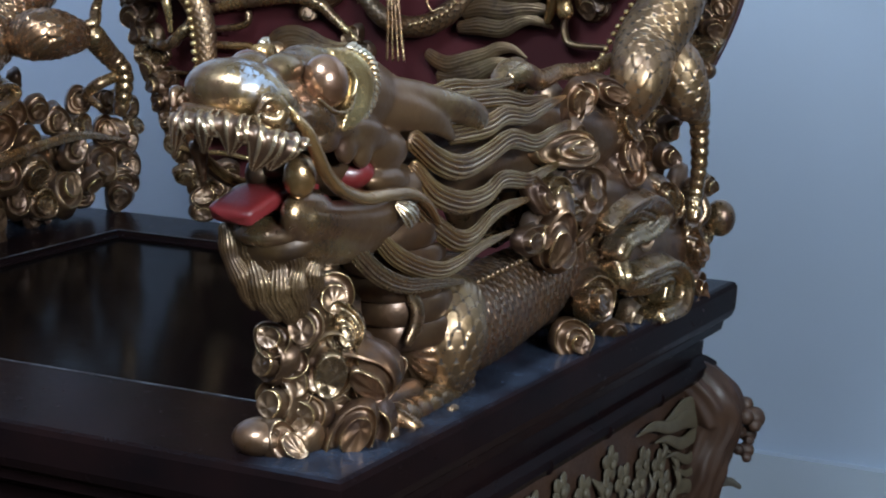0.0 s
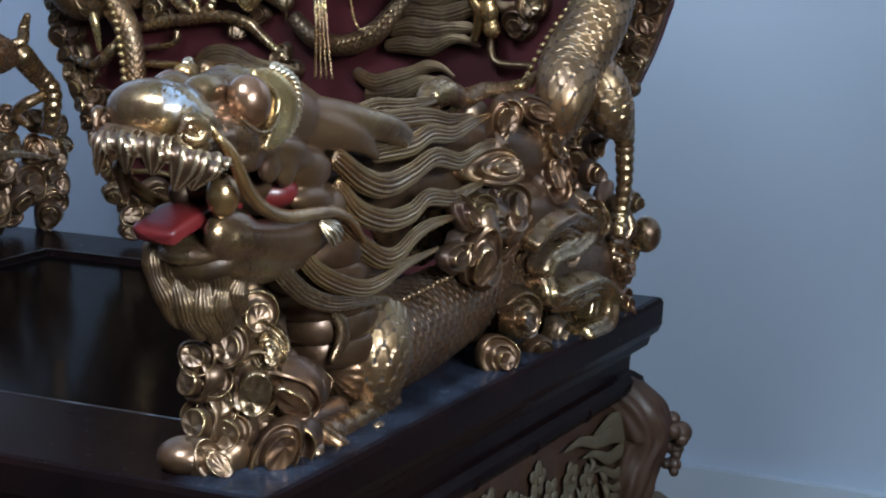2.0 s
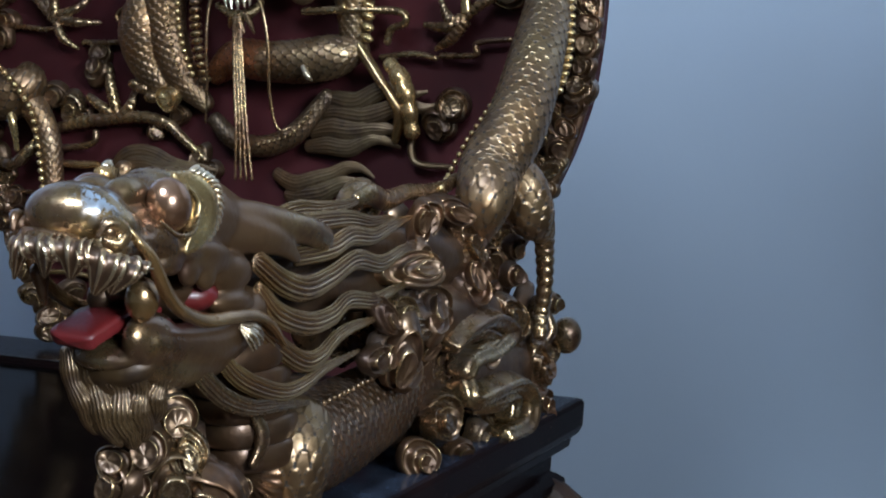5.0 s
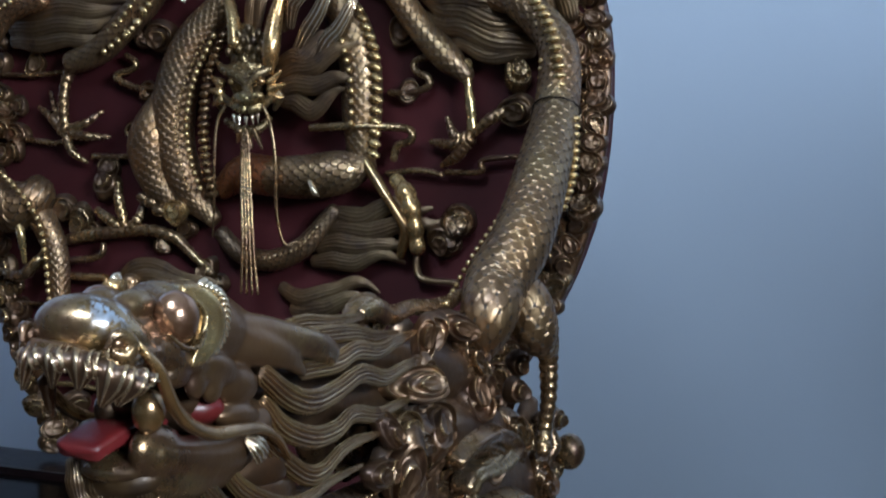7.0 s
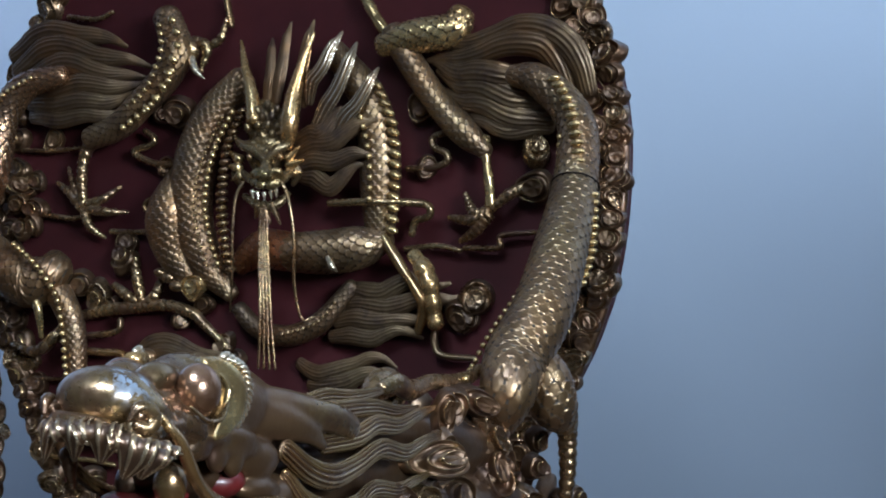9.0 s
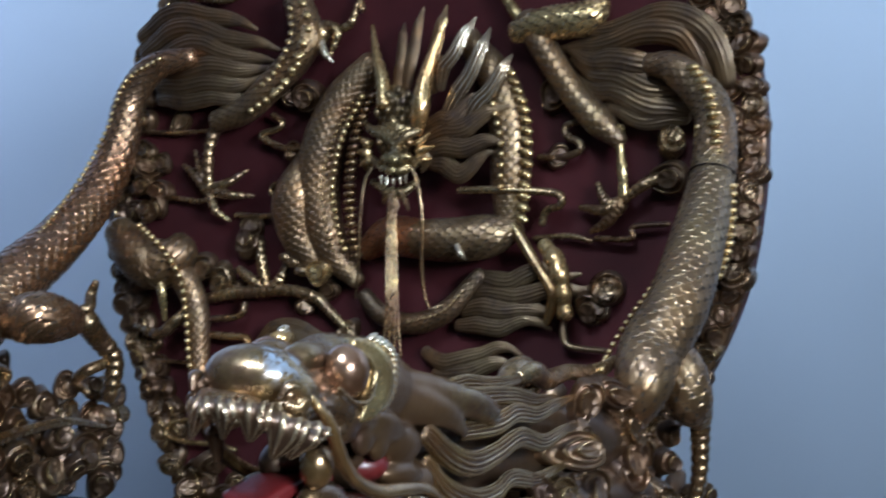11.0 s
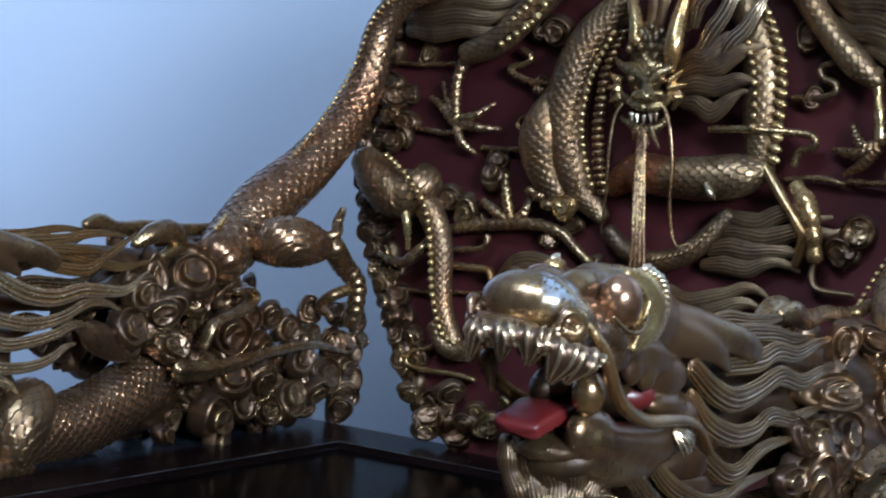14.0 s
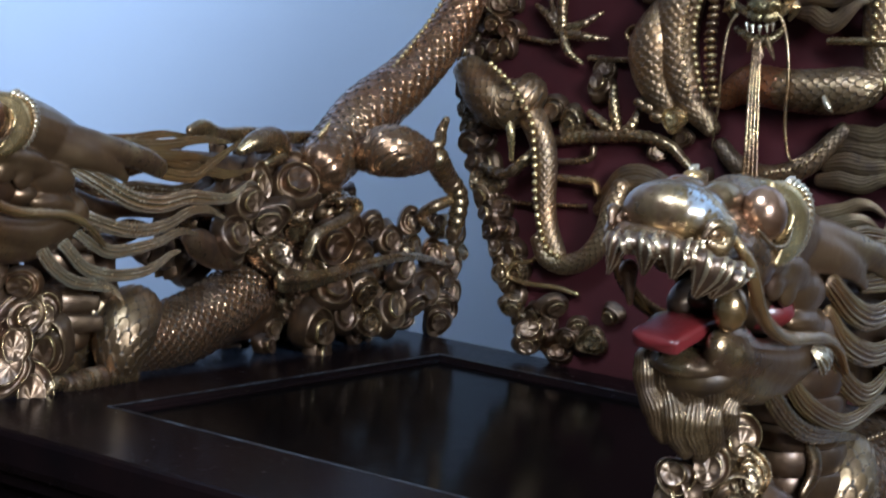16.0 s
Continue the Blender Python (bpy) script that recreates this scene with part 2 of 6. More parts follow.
def sweep(pts, rad, n=32, m=12, flat=1.0, side=(1, 0, 0), ridges=0, depth=0.0, twist=0.0, relief=None):
    """A round or flattened bar along a curve. rad: radii from start to end. ridges: grooves along it."""
    full = spline([(*p, r) for p, r in zip(pts, np.interp(np.linspace(0, 1, len(pts)), np.linspace(0, 1, len(rad)), rad))], n)
    c, r = full[:, :3], np.maximum(full[:, 3], 1e-4)
    k = 4
    ang = np.linspace(0, math.pi / 2, k + 1)[1:]
    t, b, u = frames(c, side)
    head = [(c[0] - t[0] * r[0] * math.sin(a) * 0.8, t[0], b[0], u[0], r[0] * max(math.cos(a), 0.02)) for a in ang[::-1]]
    tail = [(c[-1] + t[-1] * r[-1] * math.sin(a) * 0.8, t[-1], b[-1], u[-1], r[-1] * max(math.cos(a), 0.02)) for a in ang]
    rows = head + list(zip(c, t, b, u, r)) + tail
    th = np.linspace(0, 2 * math.pi, m, endpoint=False)
    V = []
    for q, (cc, tt, bb, uu, rr) in enumerate(rows):
        w = 1 + depth * (2 * (0.5 + 0.5 * np.cos(ridges * th)) ** 1.6 - 0.9) if ridges else np.ones(m)
        if relief is not None:
            w = w + relief(q / (len(rows) - 1), th) / max(rr, 0.002)
        a = th + twist * q / len(rows)
        V.append(cc + (rr * w * np.cos(a))[:, None] * uu + (rr * flat * w * np.sin(a))[:, None] * bb)
    V = np.vstack(V)
    F = grid_faces(len(rows), m)
    F.append(list(range(m))[::-1])
    F.append(list(range((len(rows) - 1) * m, len(rows) * m)))
    return V, F


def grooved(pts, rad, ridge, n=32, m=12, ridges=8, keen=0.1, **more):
    """A lock of carved hair: brighter crests over a darker ground paint in lit ridges and shaded grooves."""
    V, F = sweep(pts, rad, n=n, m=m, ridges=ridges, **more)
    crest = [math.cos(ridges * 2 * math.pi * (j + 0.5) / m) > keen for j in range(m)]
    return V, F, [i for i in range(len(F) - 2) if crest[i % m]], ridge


def scaly(pts, rad, size=0.011, lift=0.0022, side=(1, 0, 0), flat=1.0, q=10):
    """A round body covered with overlapping carved scales that point to its start; the cuts between them are dark."""
    c = spline(pts, 60)
    length = np.linalg.norm(np.diff(c, axis=0), axis=1).sum()
    K = max(8, int(round(2 * math.pi * np.mean(rad) * (1 + flat) / 2 / size)))
    R = max(4, int(length / (size * 0.62)))

    def scale_at(f, th):
        """For each angle: how far down its scale it lies, how far across, and whether it is in one."""
        qv = (1 - f) * R
        down, across, done = np.zeros_like(th), np.zeros_like(th), np.zeros_like(th, bool)
        for j in (math.floor(qv) - 1, math.floor(qv)):
            a = (qv - j) / 2
            x = (th * K / (2 * math.pi) - 0.5 * (j % 2)) % 1 - 0.5
            edge = 0.5 * math.sqrt(max(0, 1 - max(0, (a - 0.35) / 0.65) ** 2))
            inside = (np.abs(x) <= edge) & ~done
            down = np.where(inside, a, down)
            across = np.where(inside, np.abs(x) / max(edge, 1e-3), across)
            done |= inside
        return down, across, done

    def relief(f, th):
        a, t, done = scale_at(f, th)
        tip = 1 - 0.85 * np.maximum(0, (a - 0.92) / 0.08) ** 2
        rim = np.maximum(np.exp(-((t - 0.86) / 0.10) ** 2) * (a > 0.5), np.exp(-((a - 0.89) / 0.05) ** 2))
        return np.where(done, lift * ((0.12 + 0.72 * a ** 1.3) * (1 - 0.9 * np.minimum(t, 1) ** 14) * tip + 0.13 * rim), 0.0)

    n, m = R * q, K * q
    V, F = sweep(pts, rad, n=n, m=m, flat=flat, side=side, relief=relief)
    rows = len(V) // m
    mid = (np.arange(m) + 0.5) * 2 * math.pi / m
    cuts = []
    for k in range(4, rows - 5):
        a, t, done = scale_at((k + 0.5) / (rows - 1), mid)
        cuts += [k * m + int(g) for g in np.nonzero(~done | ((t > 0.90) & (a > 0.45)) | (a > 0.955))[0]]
    return V, F, cuts, CUT_DARK


def ball(centre, radii, rot=(0, 0, 0), n=14, m=20):
    if isinstance(radii, (int, float)):
        radii = (radii,) * 3
    ph = np.linspace(0.02, math.pi - 0.02, n)
    th = np.linspace(0, 2 * math.pi, m, endpoint=False)
    V = np.stack([np.outer(np.sin(ph), np.cos(th)), np.outer(np.sin(ph), np.sin(th)), np.outer(np.cos(ph), np.ones(m))], -1).reshape(-1, 3)
    V = V * np.array(radii)
    V = V @ np.array(Euler([radians(a) for a in rot]).to_matrix()).T + np.array(centre)
    F = [f[::-1] for f in grid_faces(n, m)]
    F += [list(range(m)), list(range((n - 1) * m, n * m))[::-1]]
    return V, F


def turned_to(V, normal, centre, spin=0.0):
    q = Vector(normal).to_track_quat('Z', 'Y').to_matrix() @ Euler((0, 0, spin)).to_matrix()
    return V @ np.array(q).T + np.array(centre)


RINGS = {   # a flat peg in hollows between thin ridges: radius, height, and what a ridge adds
    1: [(0.02, 0.80, 0), (0.25, 0.82, 0), (0.43, 0.78, 0), (0.475, 0.86, 0), (0.50, 0.82, 0), (0.515, 0.60, 0), (0.53, 0.0, 0), (0.58, -0.16, 0), (0.68, -0.18, 0), (0.74, -0.10, 0.22), (0.775, 0.0, 0.50), (0.80, 0.0, 0.52), (0.83, -0.12, 0.26), (0.88, -0.35, 0), (1.0, -0.8, 0), (0.85, -1.5, 0)],
    2: [(0.02, 0.80, 0), (0.18, 0.81, 0), (0.32, 0.77, 0), (0.36, 0.85, 0), (0.385, 0.80, 0), (0.40, 0.50, 0), (0.42, 0.12, 0), (0.50, 0.0, 0), (0.56, 0.06, 0.20), (0.59, 0.12, 0.42), (0.615, 0.12, 0.43), (0.64, 0.0, 0.2), (0.69, -0.28, 0), (0.78, -0.34, 0), (0.85, -0.26, 0.16), (0.885, -0.2, 0.36), (0.91, -0.2, 0.38), (0.94, -0.36, 0.16), (1.0, -0.8, 0), (0.85, -1.5, 0)],
}
# lip rings take a brighter leaf that paints in the glint of their edges
LIPS = {1: (3, 4, 10), 2: (3, 4, 9, 15)}


def ringed_cloud(centre, r, normal, rnd, kind, drift, long, wave, tilt):
    """Thin ridges that swell and fade as crescents round a peg, drifting to one side."""
    m, h = 36, 0.52 * r
    th = np.linspace(0, 2 * math.pi, m, endpoint=False)
    a, lobes, phase = rnd.uniform(0, 6.28), rnd.choice((2, 3, 3)), rnd.uniform(0, 6)
    rows = []
    for k, (q, z, ridge) in enumerate(RINGS[kind]):
        w = 1 + wave * q * q * np.cos(lobes * th + phase)
        swell = np.clip(0.45 + 0.75 * np.cos(th - a + 0.9 * (k > 11)), 0.0, 1.0)
        x = r * q * w * np.cos(th) + drift * r * q * math.cos(a)
        y = r * q * w * np.sin(th) + drift * r * q * math.sin(a)
        rows.append(np.stack([x, y, h * (z + ridge * swell) - 0.25 * h * q * np.cos(th - a)], 1))
    dent = [0.02 * r * np.sin(f * th + rnd.uniform(0, 6)) for f in (2, 3, 5)]
    for k, row in enumerate(rows):
        row[:, 2] += sum(dent) * (0.5 + 0.9 * RINGS[kind][k][0])
        row[:, :2] *= 1 + (dent[0] + dent[1])[:, None] / r * 1.2
    V = np.vstack(rows) - np.array((drift * 0.6 * r * math.cos(a), drift * 0.6 * r * math.sin(a), 0))
    F = grid_faces(len(rows), m) + [list(range(m))[::-1]]
    lips = {i * m + j for i in LIPS[kind] for j in range(m)}
    c, s2 = math.cos(a), math.sin(a)
    V = V @ np.array(((c, -s2, 0), (s2, c, 0), (0, 0, 1))) * np.array((long, 1 / long ** 0.5, 1))
    n = Vector(normal) + Vector((rnd.uniform(-tilt, tilt), rnd.uniform(-tilt, tilt), rnd.uniform(-tilt, tilt)))
    return turned_to(V, n, centre, rnd.uniform(0, 6)), F, lips


def cloud(centre, r, normal=(0.75, -0.6, 0.15), seed=0):
    """A carved cloud: a flat boss over thin-lipped discs that drift to one side."""
    rnd = random.Random(seed * 7 + int(1000 * (centre[1] + centre[2])))
    return ringed_cloud(centre, r * 1.05, normal, rnd, rnd.choice((1, 1, 1, 1, 1, 1, 2)), rnd.uniform(0.15, 0.42), rnd.uniform(0.95, 1.25), rnd.uniform(0.05, 0.13), 0.38)


def curl(centre, r, normal=(0.78, -0.6, 0.1), seed=0):
    """A long cloud of nested crescents with a small peg at one end."""
    rnd = random.Random(seed * 13 + int(2000 * (centre[1] + centre[2])))
    return *ringed_cloud(centre, r * 1.1, normal, rnd, rnd.choice((1, 1, 2)), rnd.uniform(0.40, 0.62), rnd.uniform(1.25, 1.6), rnd.uniform(0.06, 0.14), 0.42), GOLD


def joined(*things):
    V, F, k = [], [], 0
    for v, f in things:
        V.append(np.asarray(v, float))
        F += [[i + k for i in g] for g in f]
        k += len(v)
    return np.vstack(V), F


def crescent(pts, widths, thick, normal, n=36, lip=0.0):
    """A curved shell that follows pts and spreads across them, with a lip along its outer edge."""
    full = spline([(*p, w) for p, w in zip(pts, np.interp(np.linspace(0, 1, len(pts)), np.linspace(0, 1, len(widths)), widths))], n)
    c, w = full[:, :3], full[:, 3]
    t = np.gradient(c, axis=0)
    t /= np.linalg.norm(t, axis=1)[:, None]
    nrm = np.array(normal, float) / np.linalg.norm(normal)
    b = np.cross(t, nrm)
    b /= np.linalg.norm(b, axis=1)[:, None]
    prof = [(-1, -1.2), (-1, 0.0), (-0.86, 0.35), (-0.5, 0.75), (0.0, 0.9), (0.5, 0.8), (0.82, 0.7 + lip), (0.95, 0.75 + lip), (1.0, 0.4), (1.0, -1.2)]
    V = np.vstack([c[i] + np.outer([q * w[i] for q, _ in prof], b[i]) + np.outer([h * thick for _, h in prof], nrm) for i in range(n)])
    m = len(prof)
    return V, grid_faces(n, m) + [list(range(m))[::-1], list(range((n - 1) * m, n * m))]


def bead_row(pts, r, gap, mat, parent, s=1):
    """A row of carved beads, each a piece of its own on one shared mesh."""
    c = spline(pts, 200)
    d = np.concatenate([[0], np.cumsum(np.linalg.norm(np.diff(c, axis=0), axis=1))])
    me = None
    for g in np.arange(0, d[-1], gap):
        p = [np.interp(g, d, c[:, k]) for k in range(3)]
        if me is None:
            ob = part("bead", ball((0, 0, 0), r, n=7, m=10), mat, parent)
            me = ob.data
        else:
            ob = new("bead", me)
            ob.parent = parent
        ob.location = (p[0], p[1], p[2]) if s > 0 else (-p[0] - LEFT_OUT, p[1], p[2])


LEFT_OUT = 0.035   # the left armrest stands this much further out


def part(name, vf, mat, parent=None, label="", s=1, smooth=True, kind=""):
    """Links vertices and faces as one mesh object; s = -1 mirrors it to the other arm."""
    V, F = vf[:2]
    V = np.asarray(V, float)
    if s < 0:
        V = V * np.array((-1, 1, 1)) - np.array((LEFT_OUT, 0, 0))
        F = [f[::-1] for f in F]
    me = bpy.data.meshes.new(name)
    me.from_pydata(V.tolist(), [], F)
    me.materials.append(mat)
    if len(vf) > 2:     # second material: painted glints on lips and crests, dark cuts between scales
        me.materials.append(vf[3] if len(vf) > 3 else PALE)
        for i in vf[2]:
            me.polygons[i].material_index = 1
    if smooth:
        me.polygons.foreach_set("use_smooth", [True] * len(me.polygons))
    me.update()
    ob = new(name, me)
    ob.parent = parent
    return tagged(ob, label=label, kind=kind)


def blended(ob, voxel=0.003, smooth=4):
    """Melts the lumps of a carving into one skin."""
    r = ob.modifiers.new("melt", 'REMESH')
    r.mode, r.voxel_size, r.use_smooth_shade = 'VOXEL', voxel, True
    k = ob.modifiers.new("soften", 'SMOOTH')
    k.factor, k.iterations = 0.6, smooth
    return ob


def box(a, b):
    V = [(x, y, z) for x in (a[0], b[0]) for y in (a[1], b[1]) for z in (a[2], b[2])]
    return V, [[0, 1, 3, 2], [4, 6, 7, 5], [0, 4, 5, 1], [2, 3, 7, 6], [0, 2, 6, 4], [1, 5, 7, 3]]


def rect_rings(rings):
    """A moulded frame: rectangles (x0, x1, y0, y1, z) joined in order."""
    V, F = [], []
    for x0, x1, y0, y1, z in rings:
        V += [(x0, y0, z), (x1, y0, z), (x1, y1, z), (x0, y1, z)]
    for i in range(len(rings) - 1):
        for j in range(4):
            a, b = i * 4 + j, i * 4 + (j + 1) % 4
            F.append([a, a + 4, b + 4, b])
    return V, F


# ---- the room ----
x0, x1, y0, y1, zc = ROOM


def setting(name, vf, mat, label):
    return tagged(part(name, vf, mat, None, label, smooth=False), category=name.split("_")[0], kind="structure")


setting("floor", box((x0 - .2, y0 - .2, -0.12), (x1 + .2, y1 + .2, 0)), FLOOR, "brown varnished floor under the throne")
# ceiling round a skylight opening
sx0, sx1, sy0, sy1 = -0.15, 1.80, -2.4, -0.9
setting("ceiling", joined(box((x0 - .2, y0 - .2, zc), (sx0, y1 + .2, zc + 0.12)), box((sx1, y0 - .2, zc), (x1 + .2, y1 + .2, zc + 0.12)),
                          box((sx0, y0 - .2, zc), (sx1, sy0, zc + 0.12)), box((sx0, sy1, zc), (sx1, y1 + .2, zc + 0.12))), WHITE, "plain white painted ceiling with a skylight opening")
setting("wall_north", box((x0, y1, 0), (x1, y1 + 0.15, zc)), WALL, "plain pale blue-grey painted wall behind the throne")
setting("wall_west", box((x0 - 0.15, y0, 0), (x0, y1, zc)), WALL, "plain pale blue-grey painted side wall")
za, zb = 1.38, 2.38
setting("wall_east", joined(box((x1, y0, 0), (x1 + 0.15, y1, za)), box((x1, y0, zb), (x1 + 0.15, y1, zc)), box((x1, y0, za), (x1 + 0.15, -2.12, zb)), box((x1, -0.88, za), (x1 + 0.15, 0.0, zb)), box((x1, 0.9, za), (x1 + 0.15, y1, zb)), box((x1, 0.0, za), (x1 + 0.15, 0.9, 1.62))),
        WALL, "plain pale blue-grey painted side wall with two small window openings")
# the wall with the window, built round its opening
za, zb = 1.1, 2.4
pieces = [box((x0, y0 - 0.15, 0), (x1, y0, za)), box((x0, y0 - 0.15, zb), (x1, y0, zc)), box((x0, y0 - 0.15, za), (-2.25, y0, zb)), box((-0.95, y0 - 0.15, za), (x1, y0, zb))]
setting("wall_south", joined(*pieces), WALL, "plain blue-grey painted wall with a window opening")
setting("baseboard", box((x0, y1 - 0.018, 0), (x1, y1, 0.10)), BASE, "pale blue-grey painted baseboard along the wall foot")

# ---- the throne: seat and base ----
throne = tagged(new("throne"), "carved and gilded dragon throne with black lacquered seat", "throne")
throne.location = (0, 0, SEAT)
W, D = 0.452, 0.805
ix, iy0, iy1 = 0.284, 0.159, 0.687


def out(d, z):
    return (-W + d, W - d, d, D - d, z)


def inn(d, z):
    return (-ix - d, ix + d, iy0 - d, iy1 + d, z)


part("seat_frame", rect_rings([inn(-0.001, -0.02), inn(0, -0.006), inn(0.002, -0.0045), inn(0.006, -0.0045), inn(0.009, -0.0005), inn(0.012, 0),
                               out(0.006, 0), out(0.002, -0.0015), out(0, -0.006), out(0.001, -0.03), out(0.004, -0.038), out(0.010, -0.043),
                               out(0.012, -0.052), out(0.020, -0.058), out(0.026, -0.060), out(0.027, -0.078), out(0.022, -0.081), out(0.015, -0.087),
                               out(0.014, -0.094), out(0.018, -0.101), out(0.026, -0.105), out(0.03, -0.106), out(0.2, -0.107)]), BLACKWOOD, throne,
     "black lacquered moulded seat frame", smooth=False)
part("worn_edge", rect_rings([inn(0.0085, 0.0002), inn(0.0092, 0.0007), inn(0.0108, 0.0007), inn(0.0115, 0.0002)]), WORN, throne, "pale rubbed line along the sunk edge", smooth=False)
part("seat_panel", box((-ix + 0.0005, iy0 + 0.0005, -0.02), (ix - 0.0005, iy1 - 0.0005, -0.0075)), SEATWOOD, throne, "glossy black lacquered sunk seat panel", smooth=False)


# ---- the armrests ----
MID = 0.375


def over(p):
    """The same place on the armrest's inner face."""
    return (2 * MID - p[0], p[1], p[2])


def wavy_fill(arm, s, seed):
    """Small clouds that crowd the gaps of the rear half."""
    rnd = random.Random(seed)
    done = 0
    while done < (56 if s > 0 else 40):
        y, z = rnd.uniform(0.43, 0.80), rnd.uniform(0.008, 0.20)
        if z > 0.225 - 0.20 * max(0, y - 0.62) * 4 or (0.62 < y < 0.745 and z > 0.105) or (y < 0.5 and z < 0.10):
            continue
        side = 1 if done % 2 else -1
        r = rnd.uniform(0.010, 0.017)
        part("cloud", cloud((MID + 0.010 + side * rnd.uniform(0.016, 0.034), y, z), r, (side * 0.92, -0.3, 0.05), done + 50), CLOUD if done % 4 == 1 else BOSS, arm, "small curled gilded cloud", s)
        done += 1
    done = 0
    while done < (84 if s > 0 else 56):        # thin curled walls that tie the clouds together
        y, z, side = rnd.uniform(0.43, 0.79), rnd.uniform(0.012, 0.20), 1 if done % 2 else -1
        if z > 0.225 - 0.20 * max(0, y - 0.62) * 4 or (0.62 < y < 0.745 and z > 0.105) or (y < 0.5 and z < 0.10):
            continue
        part("cloud_curl", curl((MID + 0.010 + side * rnd.uniform(0.022, 0.036), y, z), rnd.uniform(0.011, 0.019), (side * 0.92, -0.3, 0.05), done), BOSS if done % 3 else CLOUD, arm, "thin curled gilded cloud", s)
        done += 1


HEAD_PARTS = ("head", "throat", "tongue", "palate", "gum", "pearl", "eye", "eyelid", "lash", "eye_bag", "nostril", "nostril_shade", "ear_shade",
              "whisker", "lip_tuft", "upper_lip", "tooth", "beard", "beard_tuft", "fin")


def armrest(s):
    cores = [
        sweep([(0.378, 0.17, 0.20), (0.380, 0.20, 0.15), (0.384, 0.24, 0.09), (0.386, 0.30, 0.05)], (0.02, 0.018, 0.016, 0.015), m=16),
        sweep([(0.385, 0.42, 0.03), (0.388, 0.55, 0.05), (0.390, 0.66, 0.055), (0.390, 0.73, 0.055), (0.392, 0.785, 0.045)], (0.022, 0.034, 0.044, 0.046, 0.032), m=16, flat=0.6),
        sweep([(0.378, 0.18, 0.20), (0.383, 0.30, 0.215), (0.385, 0.45, 0.20), (0.388, 0.58, 0.18)], (0.016, 0.013, 0.022, 0.03), m=16),
        sweep([(0.386, 0.45, 0.19), (0.386, 0.48, 0.13), (0.387, 0.50, 0.05)], (0.022, 0.026, 0.026), m=16),
        sweep([(0.386, 0.54, 0.17), (0.388, 0.60, 0.11), (0.392, 0.74, 0.08), (0.392, 0.78, 0.12)], (0.026, 0.026, 0.02, 0.01), m=16),
        sweep([(0.372, 0.19, 0.195), (0.375, 0.28, 0.178), (0.380, 0.36, 0.172), (0.385, 0.44, 0.165)], (0.016, 0.021, 0.022, 0.020), m=16, flat=0.7),
        sweep([(0.395, 0.47, 0.20), (0.398, 0.52, 0.185), (0.400, 0.58, 0.175)], (0.022, 0.026, 0.022), m=16),
        sweep([(0.398, 0.46, 0.135), (0.402, 0.53, 0.125), (0.404, 0.60, 0.12), (0.404, 0.66, 0.085)], (0.024, 0.030, 0.030, 0.02), m=16),
        sweep([(0.400, 0.53, 0.05), (0.406, 0.60, 0.05), (0.410, 0.68, 0.05), (0.412, 0.76, 0.05)], (0.026, 0.032, 0.032, 0.024), m=16, flat=0.7)]
    if s < 0:
        cores = [
            sweep([(0.374, 0.17, 0.20), (0.376, 0.195, 0.15), (0.378, 0.215, 0.10), (0.380, 0.215, 0.04)], (0.02, 0.016, 0.016, 0.018), m=16),
            sweep([(0.376, 0.245, 0.135), (0.378, 0.250, 0.105), (0.380, 0.262, 0.06)], (0.015, 0.014, 0.018), m=16),
            sweep([(0.378, 0.16, 0.215), (0.383, 0.24, 0.222), (0.385, 0.36, 0.223), (0.388, 0.47, 0.205), (0.388, 0.56, 0.20)], (0.018, 0.010, 0.009, 0.02, 0.03), m=16),
            sweep([(0.378, 0.17, 0.19), (0.380, 0.25, 0.172), (0.382, 0.34, 0.168), (0.385, 0.43, 0.175)], (0.016, 0.009, 0.009, 0.018), m=16),
            sweep([(0.378, 0.18, 0.15), (0.380, 0.25, 0.138), (0.382, 0.31, 0.146)], (0.016, 0.009, 0.006), m=16),
            sweep([(0.385, 0.42, 0.03), (0.388, 0.55, 0.05), (0.390, 0.66, 0.055), (0.390, 0.73, 0.055), (0.392, 0.785, 0.045)], (0.022, 0.034, 0.044, 0.046, 0.032), m=16, flat=0.6),
            sweep([(0.386, 0.45, 0.19), (0.386, 0.48, 0.13), (0.387, 0.50, 0.05)], (0.022, 0.026, 0.026), m=16),
            sweep([(0.386, 0.54, 0.17), (0.388, 0.60, 0.11), (0.392, 0.74, 0.08), (0.392, 0.78, 0.12)], (0.026, 0.026, 0.02, 0.01), m=16),
            sweep([(0.398, 0.46, 0.135), (0.402, 0.53, 0.125), (0.404, 0.60, 0.12), (0.404, 0.66, 0.085)], (0.024, 0.030, 0.030, 0.02), m=16),
            sweep([(0.400, 0.53, 0.05), (0.406, 0.60, 0.05), (0.410, 0.68, 0.05), (0.412, 0.76, 0.05)], (0.026, 0.032, 0.032, 0.024), m=16, flat=0.7)]
    arm = part("armrest", joined(*cores), BOSS, throne,
        "open carved armrest as a gilded dragon among clouds", s)
    blended(arm, 0.004, 3)

    def add(name, vf, mat, label=""):
        if s < 0 and name in HEAD_PARTS:      # this head hangs a little lower
            vf = (np.asarray(vf[0]) - np.array((0, 0, 0.011)), *vf[1:])
        return part(name, vf, mat, arm, label, s)

